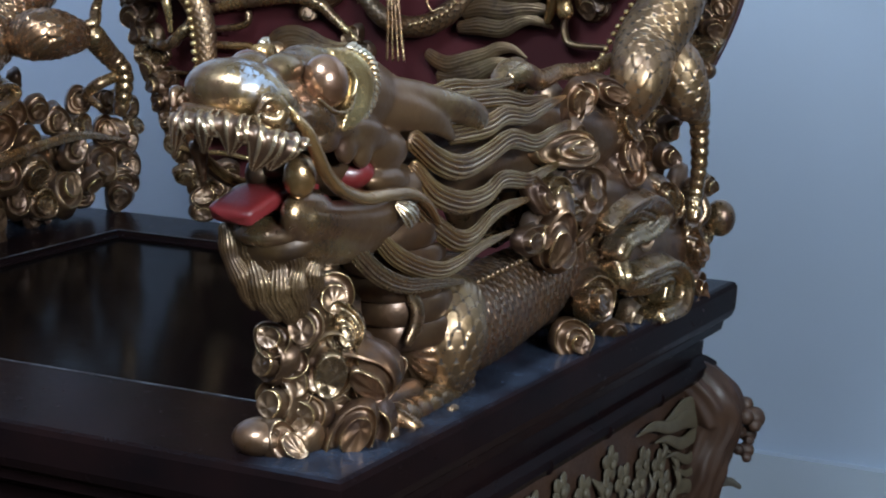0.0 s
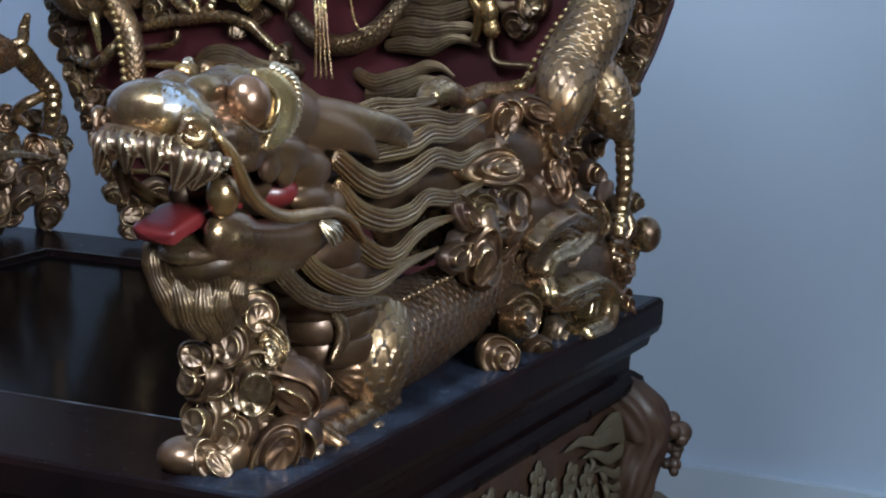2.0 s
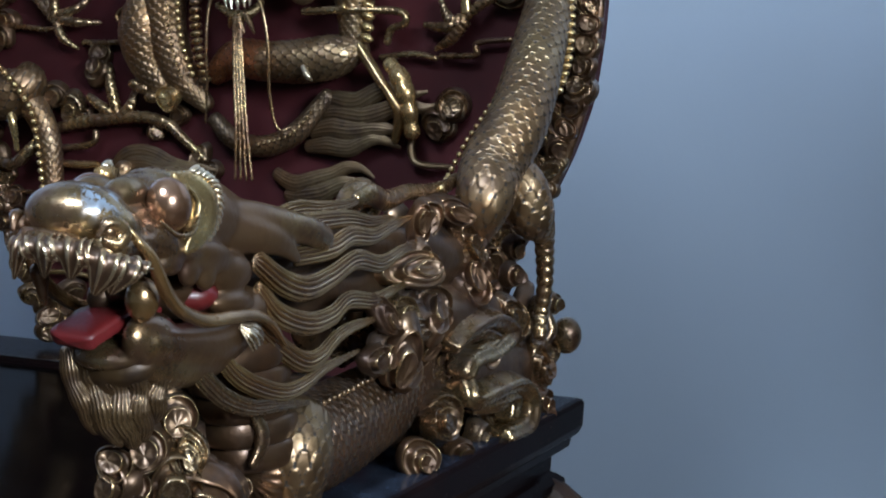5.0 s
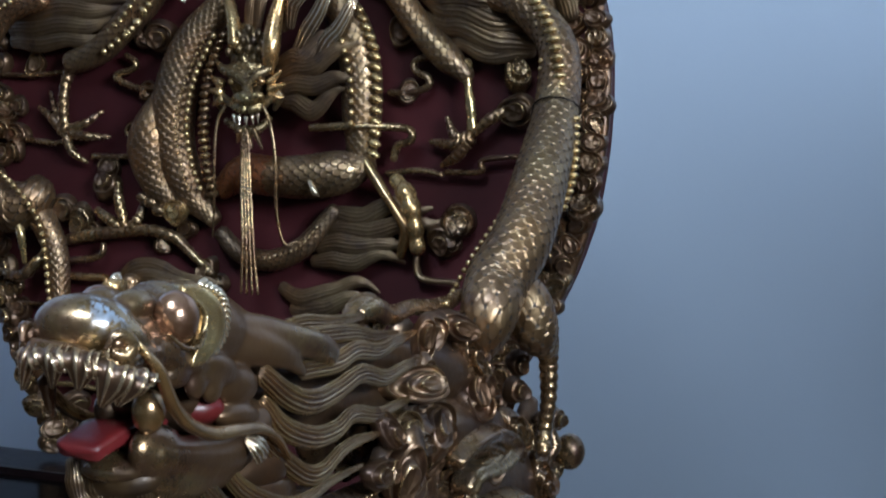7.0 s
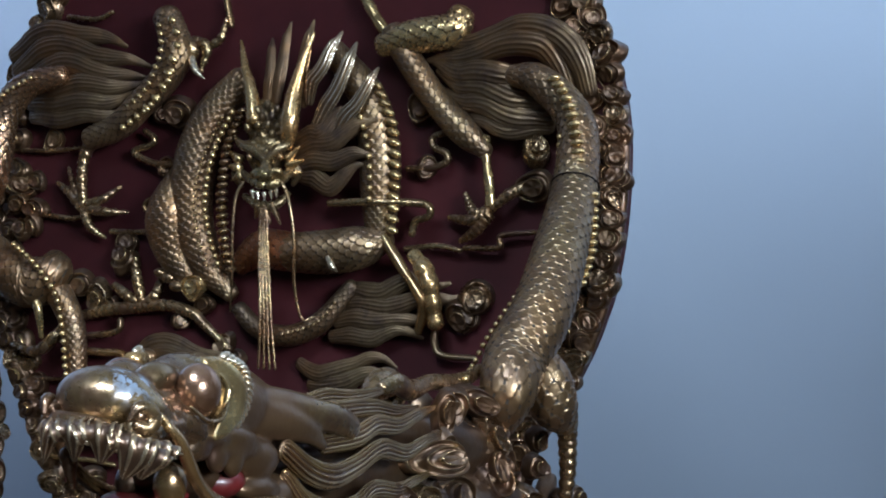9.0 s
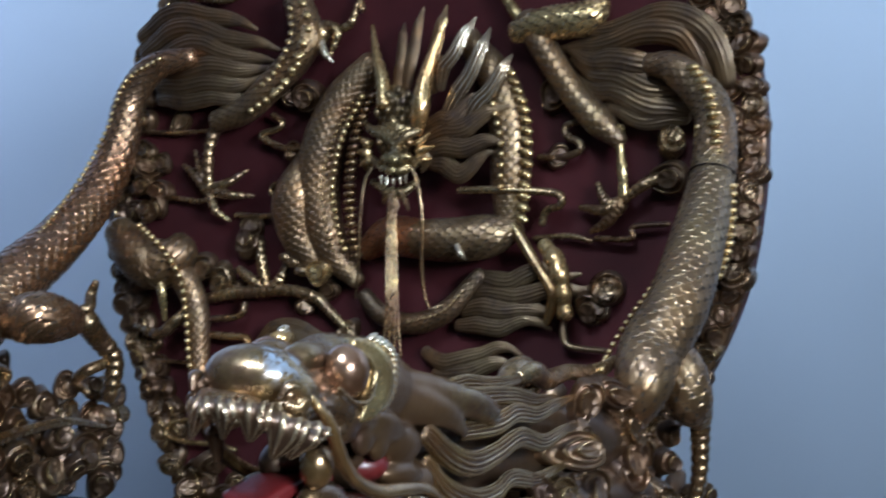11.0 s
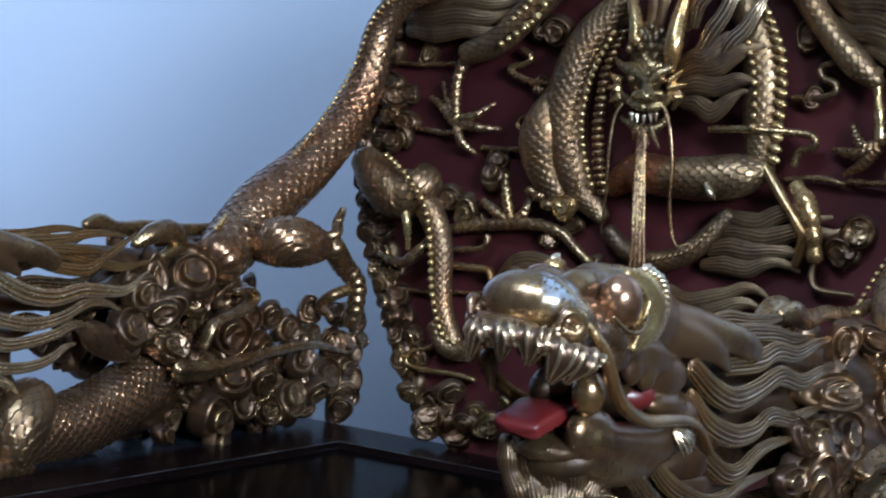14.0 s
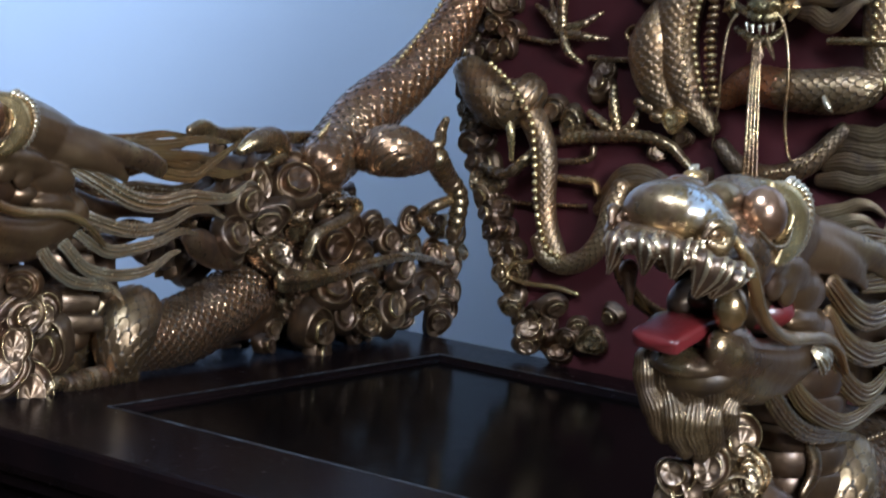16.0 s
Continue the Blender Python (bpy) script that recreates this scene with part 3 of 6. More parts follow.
    # head: muzzle, brows, skull and jaws melted into one skin
    lumps = [ball((0.374, -0.012, 0.276), (0.038, 0.035, 0.024), (-14, 0, 0)), ball((0.386, -0.004, 0.269), (0.030, 0.032, 0.020), (-16, 0, 0)), ball((MID, 0.035, 0.262), (0.034, 0.05, 0.026), (-6, 0, 0)),
             ball((MID, 0.055, 0.246), (0.036, 0.05, 0.014)), ball((MID, 0.070, 0.275), (0.028, 0.05, 0.026)),
             sweep([(MID, 0.075, 0.270), (MID, 0.13, 0.260), (MID, 0.19, 0.243), (MID, 0.24, 0.232), (MID, 0.28, 0.226)], (0.034, 0.035, 0.027, 0.018, 0.010), m=18),
             ball((MID, 0.15, 0.215), (0.033, 0.035, 0.035)), ball((MID, 0.026, 0.173), (0.030, 0.024, 0.011), (12, 0, 0)),
             ball((0.395, 0.014, 0.251), (0.022, 0.026, 0.012)), ball((MID, 0.10, 0.283), (0.026, 0.04, 0.018))]
    half = [ball((0.404, -0.016, 0.256), (0.012, 0.016, 0.011)), ball((0.388, 0.025, 0.290), (0.013, 0.022, 0.011)), ball((0.407, 0.04, 0.254), (0.012, 0.03, 0.014), (-20, 0, 0)),
            ball((0.409, 0.099, 0.240), (0.011, 0.034, 0.010), (-12, 0, 0)),
            sweep([(0.397, 0.175, 0.185), (0.401, 0.121, 0.168), (0.403, 0.069, 0.174), (0.403, 0.03, 0.183)], (0.020, 0.020, 0.016, 0.013), m=14),
            sweep([(0.392, 0.165, 0.168), (0.397, 0.11, 0.156), (0.398, 0.06, 0.158), (0.396, 0.03, 0.166)], (0.018, 0.018, 0.016, 0.012), m=14),
            ball((0.400, 0.040, 0.182), (0.014, 0.033, 0.021), (-14, 0, 0)), ball((0.401, 0.068, 0.173), (0.012, 0.024, 0.014)),
            sweep([(0.392, 0.150, 0.258), (0.402, 0.190, 0.251), (0.410, 0.225, 0.245), (0.414, 0.255, 0.238), (0.414, 0.278, 0.229)], (0.018, 0.017, 0.0135, 0.0125, 0.011), n=40, flat=0.75, m=18),
            sweep([(0.397, 0.150, 0.250), (0.408, 0.178, 0.243), (0.413, 0.206, 0.234), (0.414, 0.231, 0.219)], (0.019, 0.015, 0.011, 0.005), n=40, flat=0.6, m=18),
            sweep([(0.409, -0.016, 0.254), (0.411, 0.012, 0.258), (0.412, 0.041, 0.250), (0.412, 0.072, 0.243), (0.409, 0.115, 0.238)], (0.008, 0.006, 0.007, 0.007, 0.005), n=30, m=12)]
    half += [ball(c, r, (-6, 0, 0)) for c, r in (((0.410, 0.046, 0.238), (0.009, 0.016, 0.010)), ((0.411, 0.073, 0.229), (0.0065, 0.0125, 0.0125)), ((0.411, 0.096, 0.2235), (0.0065, 0.0125, 0.0130)), ((0.406, 0.138, 0.219), (0.011, 0.031, 0.0155)), ((0.408, 0.100, 0.232), (0.010, 0.045, 0.010)), ((0.406, 0.139, 0.196), (0.012, 0.031, 0.0105)))]
    lumps += half + [(V * np.array((-1, 1, 1)) + np.array((2 * MID, 0, 0)), [f[::-1] for f in F]) for V, F in half]
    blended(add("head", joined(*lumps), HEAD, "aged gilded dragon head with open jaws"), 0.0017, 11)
    add("throat", ball((MID, 0.108, 0.205), (0.037, 0.027, 0.017)), THROAT if s > 0 else BOSS, "dark red lacquered inside of the mouth" if s > 0 else "dark brown inside of the mouth")
    add("tongue", sweep([(MID - 0.002, 0.07, 0.196), (MID - 0.004, 0.03, 0.198), (MID - 0.009, 0.000, 0.190), (MID - 0.010, -0.007, 0.187)], (0.0056, 0.0064, 0.0066, 0.0064), flat=3.0, m=40, relief=lambda f, th: 0.0064 * ((np.cos(th) ** 6 + np.sin(th) ** 6) ** (-1 / 6) - 1)), TONGUE, "bright red lacquered tongue")
    add("palate", sweep([(MID, 0.035, 0.215), (MID, 0.07, 0.212), (MID, 0.115, 0.208), (MID, 0.15, 0.205)], (0.008, 0.015, 0.024, 0.022), m=24, flat=1.35), BOSS, "dark brown inside of the mouth")
    add("gum", ball((MID - 0.016, 0.068, 0.210), (0.018, 0.042, 0.020)), BOSS, "dark brown far side of the mouth")
    add("pearl", ball((0.406, 0.019, 0.215), (0.0120, 0.0130, 0.0165)), PALE, "round gilded pearl in the mouth")
    for o in (lambda p: p, over):
        add("eye", ball(o((0.408, 0.05, 0.279)), (0.0172, 0.018, 0.0205)), EYE, "round reddish-brown bulging eye")
        side = (1, -0.35, 0.15) if o is not over else (-1, -0.35, 0.15)
        lid = [o((0.405, 0.058, 0.299)), o((0.413, 0.076, 0.293)), o((0.418, 0.085, 0.280)), o((0.419, 0.081, 0.265)), o((0.418, 0.068, 0.252)), o((0.416, 0.056, 0.244))]
        add("eyelid", crescent(lid if o is not over else lid[::-1], (0.004, 0.010, 0.0125, 0.010, 0.002) if o is not over else (0.002, 0.010, 0.0125, 0.010, 0.004), 0.006, side, lip=0.25), BRIGHT, "bright gilded shell-shaped eyelid")
        fringe = spline([o((0.413, 0.078, 0.303)), o((0.419, 0.092, 0.295)), o((0.421, 0.099, 0.281)), o((0.421, 0.095, 0.264)), o((0.419, 0.083, 0.251))], 15)
        for k, q in enumerate(fringe[:-1]):
            add("lash", ball(tuple(q), (0.0035, 0.0062, 0.0026), (20 - 8 * k, 0, 0), 7, 10), SILVER, "short pale lash behind the eye" if k == 0 else "")
        add("eye_bag", sweep([o((0.416, 0.028, 0.270)), o((0.422, 0.042, 0.259)), o((0.424, 0.058, 0.260)), o((0.421, 0.071, 0.270))], (0.0012, 0.0018, 0.0018, 0.0012), n=20, m=10), GOLD)
        add("nostril", sweep([o((0.41, -0.04, 0.267)), o((0.413, -0.034, 0.275)), o((0.416, -0.026, 0.274)), o((0.417, -0.021, 0.267)), o((0.416, -0.026, 0.261)), o((0.412, -0.034, 0.263))], (0.002, 0.004, 0.0055, 0.0062, 0.0060, 0.004), n=36, m=12), HEAD, "curled gilded nostril rim")
        # dark balls paint in the shade of nostril and ear; no hollow is cut
        add("nostril_shade", ball(o((0.411, -0.026, 0.269)), (0.006, 0.009, 0.0065)), BROWN, "dark brown ball in place of the nostril's shaded hollow")
        add("ear_shade", ball(o((0.4145, 0.214, 0.2385)), (0.0035, 0.017, 0.0062), (16, 0, 0)), BOSS, "dark brown ball in place of the ear's shaded hollow")
        add("whisker", sweep([o((0.416, -0.012, 0.269)), o((0.423, -0.011, 0.261)), o((0.427, -0.002, 0.25)), o((0.428, 0.007, 0.236)), o((0.427, 0.021, 0.219)), o((0.425, 0.045, 0.203)), o((0.424, 0.078, 0.192)), o((0.424, 0.115, 0.189)), o((0.424, 0.145, 0.186)), o((0.423, 0.174, 0.175)), o((0.42, 0.2, 0.155))], (0.0022, 0.0045, 0.0052, 0.0052, 0.0052, 0.0045, 0.0028), n=80, m=16, ridges=3, depth=0.10), PALE, "long curling gilded whisker")
    # lip tufts round the muzzle, broad at the root, a fan of pointed flames
    roots = [(0.345, -0.028, 0.262), (0.356, -0.034, 0.262), (0.369, -0.037, 0.262), (0.384, -0.037, 0.26), (0.398, -0.033, 0.254), (0.409, -0.026, 0.248), (0.416, -0.016, 0.244)]
    bends = [(0.35, -0.046, 0.255), (0.371, -0.054, 0.258), (0.388, -0.057, 0.259), (0.407, -0.056, 0.258), (0.424, -0.051, 0.251), (0.431, -0.043, 0.247), (0.434, -0.03, 0.248)]
    tips = [(0.347, -0.05, 0.239), (0.371, -0.056, 0.243), (0.387, -0.058, 0.243), (0.406, -0.058, 0.244), (0.416, -0.052, 0.233), (0.423, -0.044, 0.233), (0.432, -0.032, 0.241)]
    for u, wide in ((0.0, 0.9), (1.3, 1.15), (2.6, 1.25), (3.9, 1.25), (5.0, 1.15), (6.0, 0.95)):
        root, bend, tip = (np.array([np.interp(u, range(7), col) for col in zip(*row)]) for row in (roots, bends, tips))
        along = np.array(roots[min(int(u) + 1, 6)]) - np.array(roots[max(int(u) - 1, 0)])
        tip = bend + (tip - bend) * 1.3 + np.array((0, 0.003, 0))
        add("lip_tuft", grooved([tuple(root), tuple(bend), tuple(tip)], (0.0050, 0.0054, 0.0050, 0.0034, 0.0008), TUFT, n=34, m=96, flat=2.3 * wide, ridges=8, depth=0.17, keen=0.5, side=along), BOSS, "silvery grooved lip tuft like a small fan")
    lip = [(0.342, -0.020, 0.262)] + [(q[0] + 0.001, q[1] - 0.004, q[2] + 0.000) for q in roots] + [(0.421, -0.004, 0.243)]
    add("upper_lip", grooved(lip, (0.005, 0.0078, 0.0082, 0.0082, 0.0078, 0.0066, 0.004), BROWN, n=60, m=48, ridges=6, depth=0.04, side=(0, 0, 1)), HEAD, "smooth gilded upper lip")
    for a, b, r in (((0.343, -0.015, 0.235), (0.345, -0.012, 0.212), 0.0085),):
        add("tooth", sweep([a, b], (r, r * 0.35), n=12, m=12, flat=0.7), BROWN, "dull brown pointed tooth")
    # beard
    mass = [ball((0.376, 0.034, 0.165), (0.034, 0.026, 0.016), (14, 0, 0)), sweep([(0.372, 0.034, 0.165), (0.376, 0.038, 0.140), (0.382, 0.044, 0.112)], (0.022, 0.020, 0.012), m=16, flat=0.8)]
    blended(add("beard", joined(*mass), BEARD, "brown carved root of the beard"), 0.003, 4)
    for a, b, c, d, w in (((0.346, 0.016, 0.172), (0.349, 0.017, 0.155), (0.356, 0.019, 0.138), (0.364, 0.024, 0.116), 0.0105), ((0.360, 0.016, 0.170), (0.363, 0.024, 0.152), (0.370, 0.022, 0.134), (0.377, 0.030, 0.108), 0.0120),
                          ((0.375, 0.019, 0.168), (0.379, 0.027, 0.150), (0.381, 0.027, 0.132), (0.385, 0.036, 0.106), 0.0125), ((0.388, 0.029, 0.166), (0.391, 0.034, 0.150), (0.391, 0.034, 0.134), (0.390, 0.043, 0.110), 0.0115),
                          ((0.397, 0.046, 0.166), (0.400, 0.047, 0.152), (0.398, 0.045, 0.138), (0.396, 0.049, 0.122), 0.0105)):
        c9 = spline([a, b, c, d], 11)
        c9[:, :2] += np.outer(0.0015 * np.sin(np.arange(11) * 1.25 + 90 * a[0]) * np.linspace(0.2, 1, 11), (0.8, 0.6))
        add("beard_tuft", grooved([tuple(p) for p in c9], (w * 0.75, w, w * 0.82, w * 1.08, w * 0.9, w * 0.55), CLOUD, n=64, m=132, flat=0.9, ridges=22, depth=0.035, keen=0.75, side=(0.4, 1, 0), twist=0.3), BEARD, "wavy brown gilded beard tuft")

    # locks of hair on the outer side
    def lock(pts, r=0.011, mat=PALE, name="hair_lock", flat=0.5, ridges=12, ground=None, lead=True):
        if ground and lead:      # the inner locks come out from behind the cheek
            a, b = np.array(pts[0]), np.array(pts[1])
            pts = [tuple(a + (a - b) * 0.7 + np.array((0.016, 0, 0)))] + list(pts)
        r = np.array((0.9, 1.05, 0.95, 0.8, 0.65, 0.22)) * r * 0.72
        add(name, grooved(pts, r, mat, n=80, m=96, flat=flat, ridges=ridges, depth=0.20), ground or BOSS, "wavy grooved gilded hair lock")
    if s > 0:
        lock([(0.411, 0.174, 0.223), (0.415, 0.206, 0.203), (0.417, 0.242, 0.193), (0.417, 0.284, 0.197), (0.417, 0.329, 0.206), (0.417, 0.376, 0.197), (0.417, 0.42, 0.203), (0.415, 0.478, 0.205)], 0.0125)
        lock([(0.409, 0.24, 0.219), (0.413, 0.291, 0.22), (0.413, 0.327, 0.226), (0.413, 0.368, 0.221), (0.413, 0.404, 0.226), (0.411, 0.449, 0.23)], 0.011)
        lock([(0.389, 0.238, 0.25), (0.391, 0.272, 0.253), (0.393, 0.307, 0.25), (0.393, 0.348, 0.249), (0.393, 0.404, 0.251)], 0.009)
        lock([(0.401, 0.245, 0.243), (0.403, 0.29, 0.242), (0.403, 0.341, 0.239), (0.405, 0.381, 0.232), (0.405, 0.425, 0.232)], 0.010)
        lock([(0.409, 0.179, 0.2), (0.415, 0.198, 0.179), (0.417, 0.243, 0.164), (0.417, 0.285, 0.164), (0.417, 0.316, 0.173), (0.417, 0.362, 0.166), (0.417, 0.392, 0.169), (0.415, 0.443, 0.173)], 0.0115)
        lock([(0.405, 0.174, 0.177), (0.411, 0.2, 0.155), (0.415, 0.237, 0.134), (0.417, 0.263, 0.133), (0.417, 0.293, 0.144), (0.417, 0.324, 0.149), (0.417, 0.371, 0.149)], 0.011)
        lock([(0.405, 0.121, 0.161), (0.411, 0.14, 0.14), (0.415, 0.171, 0.124), (0.417, 0.207, 0.114), (0.417, 0.24, 0.115), (0.417, 0.276, 0.122), (0.417, 0.336, 0.126)], 0.010)
        lock([(0.405, 0.079, 0.163), (0.411, 0.097, 0.142), (0.415, 0.119, 0.125), (0.417, 0.153, 0.112), (0.417, 0.192, 0.106), (0.415, 0.251, 0.097)], 0.010, GOLD)
        lock([(0.397, 0.162, 0.158), (0.401, 0.19, 0.138), (0.403, 0.234, 0.119), (0.403, 0.293, 0.111)], 0.010, BROWN)
    for a, b in (((0.425, 0.152, 0.167), (0.425, 0.161, 0.158)), ((0.425, 0.146, 0.164), (0.425, 0.152, 0.156))):
        add("fin", grooved([(0.421, 0.132, 0.179), tuple((np.array((0.421, 0.132, 0.179)) + np.array(a)) / 2 + np.array((0.003, 0, 0))), a], (0.003, 0.007, 0.006), SILVER, n=20, m=40, ridges=8, flat=0.5, depth=0.16), GOLD, "small bright fan-shaped fin")
    if s > 0:
        # locks on the inner side
        lock([(0.335, 0.192, 0.209), (0.335, 0.252, 0.189), (0.335, 0.314, 0.18), (0.335, 0.377, 0.188), (0.335, 0.436, 0.202)], 0.0136, BRIGHT, ground=GOLD)
        lock([(0.335, 0.207, 0.173), (0.335, 0.249, 0.156), (0.335, 0.292, 0.152), (0.335, 0.328, 0.17), (0.335, 0.366, 0.169), (0.335, 0.4, 0.159)], 0.0124, BRIGHT, ground=GOLD)
        lock([(0.335, 0.178, 0.156), (0.335, 0.212, 0.124), (0.335, 0.254, 0.111), (0.335, 0.29, 0.115), (0.335, 0.313, 0.131)], 0.0120, BRIGHT, ground=GOLD)
        lock([(0.335, 0.121, 0.145), (0.335, 0.14, 0.12), (0.335, 0.18, 0.101), (0.335, 0.226, 0.091)], 0.0112, BRIGHT, ground=GOLD)
        lock([(0.355, 0.221, 0.237), (0.355, 0.304, 0.239), (0.355, 0.345, 0.241), (0.355, 0.385, 0.244)], 0.0104, PALE, ground=GOLD)
        lock([(0.335, 0.21, 0.224), (0.335, 0.299, 0.203), (0.335, 0.348, 0.213), (0.335, 0.385, 0.234), (0.335, 0.439, 0.236)], 0.0120, BRIGHT, ground=GOLD)
        lock([(0.345, 0.208, 0.192), (0.343, 0.248, 0.164), (0.343, 0.307, 0.158), (0.343, 0.348, 0.173), (0.345, 0.4, 0.173)], 0.0112, BRIGHT, ground=GOLD)
        lock([(0.341, 0.191, 0.164), (0.339, 0.234, 0.14), (0.339, 0.292, 0.131), (0.339, 0.333, 0.148), (0.341, 0.379, 0.152)], 0.0104, BRIGHT, ground=GOLD)
        lock([(0.339, 0.149, 0.139), (0.337, 0.184, 0.111), (0.337, 0.244, 0.098), (0.337, 0.288, 0.108), (0.337, 0.31, 0.125)], 0.0104, BRIGHT, ground=GOLD)
        lock([(0.349, 0.256, 0.224), (0.347, 0.313, 0.215), (0.347, 0.365, 0.221), (0.347, 0.42, 0.214), (0.347, 0.467, 0.223)], 0.0104, BRIGHT, ground=GOLD)
        lock([(0.375, 0.273, 0.243), (0.373, 0.331, 0.238), (0.371, 0.399, 0.241), (0.369, 0.471, 0.24)], 0.0118, GOLD, ground=GOLD)
    else:       # the other armrest's locks hang apart and leave gaps; the two faces match
        for o in (lambda p: p, over):
            for pts, r, mat in (([(0.350, 0.240, 0.228), (0.340, 0.262, 0.220), (0.337, 0.295, 0.211), (0.337, 0.333, 0.209), (0.339, 0.358, 0.221), (0.342, 0.384, 0.232), (0.348, 0.415, 0.246)], 0.0115, PALE),
                                ([(0.352, 0.165, 0.224), (0.341, 0.196, 0.207), (0.336, 0.240, 0.187), (0.335, 0.281, 0.181), (0.336, 0.323, 0.187), (0.337, 0.358, 0.185), (0.338, 0.394, 0.185), (0.342, 0.432, 0.203)], 0.0165, SILVER),
                                ([(0.352, 0.155, 0.185), (0.341, 0.186, 0.169), (0.336, 0.230, 0.157), (0.336, 0.267, 0.155), (0.336, 0.300, 0.161), (0.337, 0.329, 0.172), (0.338, 0.359, 0.173), (0.342, 0.390, 0.163)], 0.0125, SILVER),
                                ([(0.352, 0.150, 0.174), (0.341, 0.176, 0.156), (0.336, 0.209, 0.137), (0.336, 0.244, 0.136), (0.337, 0.285, 0.142), (0.338, 0.318, 0.151), (0.342, 0.350, 0.147)], 0.0125, SILVER),
                                ([(0.350, 0.140, 0.160), (0.340, 0.157, 0.144), (0.336, 0.183, 0.120), (0.335, 0.223, 0.111), (0.336, 0.263, 0.112), (0.336, 0.287, 0.119), (0.336, 0.303, 0.128), (0.336, 0.318, 0.131)], 0.0115, SILVER),
                                ([(0.350, 0.112, 0.162), (0.340, 0.121, 0.148), (0.336, 0.137, 0.126), (0.336, 0.165, 0.109), (0.337, 0.200, 0.102), (0.338, 0.224, 0.097), (0.342, 0.244, 0.084)], 0.0125, SILVER),
                                ([(0.356, 0.195, 0.243), (0.350, 0.251, 0.240), (0.348, 0.300, 0.241), (0.348, 0.351, 0.246), (0.350, 0.400, 0.243)], 0.0105, PALE),
                                ([(0.352, 0.212, 0.228), (0.346, 0.251, 0.232), (0.344, 0.293, 0.231), (0.346, 0.340, 0.228), (0.350, 0.385, 0.222)], 0.0105, PALE),
                                ([(0.352, 0.300, 0.226), (0.348, 0.350, 0.216), (0.346, 0.395, 0.209), (0.348, 0.440, 0.214)], 0.0105, PALE)):
                lock([o(q) for q in pts], r * 0.70, mat, ground=PALE, lead=False, ridges=9)
    # crest ribbons over the shoulder
    add("crest", sweep([(0.391, 0.381, 0.251), (0.393, 0.404, 0.254), (0.393, 0.433, 0.245), (0.391, 0.478, 0.248), (0.389, 0.532, 0.244), (0.387, 0.578, 0.245), (0.385, 0.606, 0.25)], (0.007, 0.011, 0.008, 0.008, 0.006), n=50, flat=0.7), GOLD, "curved gilded crest")
    add("crest", sweep([(0.355, 0.423, 0.233), (0.351, 0.445, 0.244), (0.351, 0.473, 0.247), (0.351, 0.49, 0.231), (0.351, 0.462, 0.219)], (0.006, 0.012, 0.013, 0.010, 0.005), n=40), GOLD, "curved gilded crest")

    # shoulder and forelegs with carved scales
    rise = [(0.383, 0.232, 0.044), (0.383, 0.276, 0.044), (0.383, 0.339, 0.048), (0.383, 0.411, 0.054), (0.383, 0.482, 0.06), (0.383, 0.552, 0.067)] if s > 0 else [(0.381, 0.272, 0.027), (0.381, 0.327, 0.029), (0.381, 0.388, 0.038), (0.381, 0.45, 0.060), (0.381, 0.5, 0.087), (0.381, 0.542, 0.115)]
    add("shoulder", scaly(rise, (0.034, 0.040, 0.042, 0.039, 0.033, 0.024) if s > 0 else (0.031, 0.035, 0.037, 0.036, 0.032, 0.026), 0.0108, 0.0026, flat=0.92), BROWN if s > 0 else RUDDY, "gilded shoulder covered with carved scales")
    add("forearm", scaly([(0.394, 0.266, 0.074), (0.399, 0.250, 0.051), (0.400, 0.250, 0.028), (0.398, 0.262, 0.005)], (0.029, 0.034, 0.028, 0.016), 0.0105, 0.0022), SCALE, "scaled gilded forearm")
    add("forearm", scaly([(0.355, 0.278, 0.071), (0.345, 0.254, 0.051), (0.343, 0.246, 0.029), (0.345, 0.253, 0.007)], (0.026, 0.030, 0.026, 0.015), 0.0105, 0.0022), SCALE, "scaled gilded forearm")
    if s > 0:
        bead_row([(0.405, 0.278, 0.087), (0.405, 0.313, 0.088), (0.405, 0.353, 0.09), (0.405, 0.392, 0.092)], 0.003, 0.009, CLOUD, arm, s)
    ringed = lambda f, th: 0.0016 * abs(math.sin(f * 30)) * np.ones_like(th)
    add("paw", sweep([(0.397, 0.282, -0.001), (0.401, 0.249, 0.001), (0.405, 0.199, 0), (0.405, 0.158, 0.001), (0.405, 0.123, 0.004)], (0.012, 0.013, 0.012, 0.014, 0.012), n=60, m=14, relief=ringed), GOLD, "ringed gilded paw")
    add("paw", sweep([(0.345, 0.261, 0.003), (0.341, 0.229, 0.006), (0.339, 0.195, 0.005), (0.339, 0.165, 0.003)], (0.012, 0.012, 0.012, 0.010), n=50, m=14, relief=ringed), GOLD, "ringed gilded paw")
    for a, b, c in (((0.411, 0.147, 0.008), (0.425, 0.154, -0.003), (0.43, 0.17, -0.018)), ((0.395, 0.166, -0.001), (0.403, 0.133, 0.016), (0.405, 0.119, 0.011)), ((0.405, 0.14, 0.004), (0.421, 0.122, 0), (0.425, 0.123, -0.01)), ((0.339, 0.172, 0.004), (0.333, 0.147, 0.009), (0.331, 0.135, -0.001)), ((0.345, 0.254, 0), (0.341, 0.266, 0.002), (0.341, 0.271, -0.006))):
        add("claw", sweep([a, b, c], (0.008, 0.008, 0.002), n=18, m=10), GOLD)
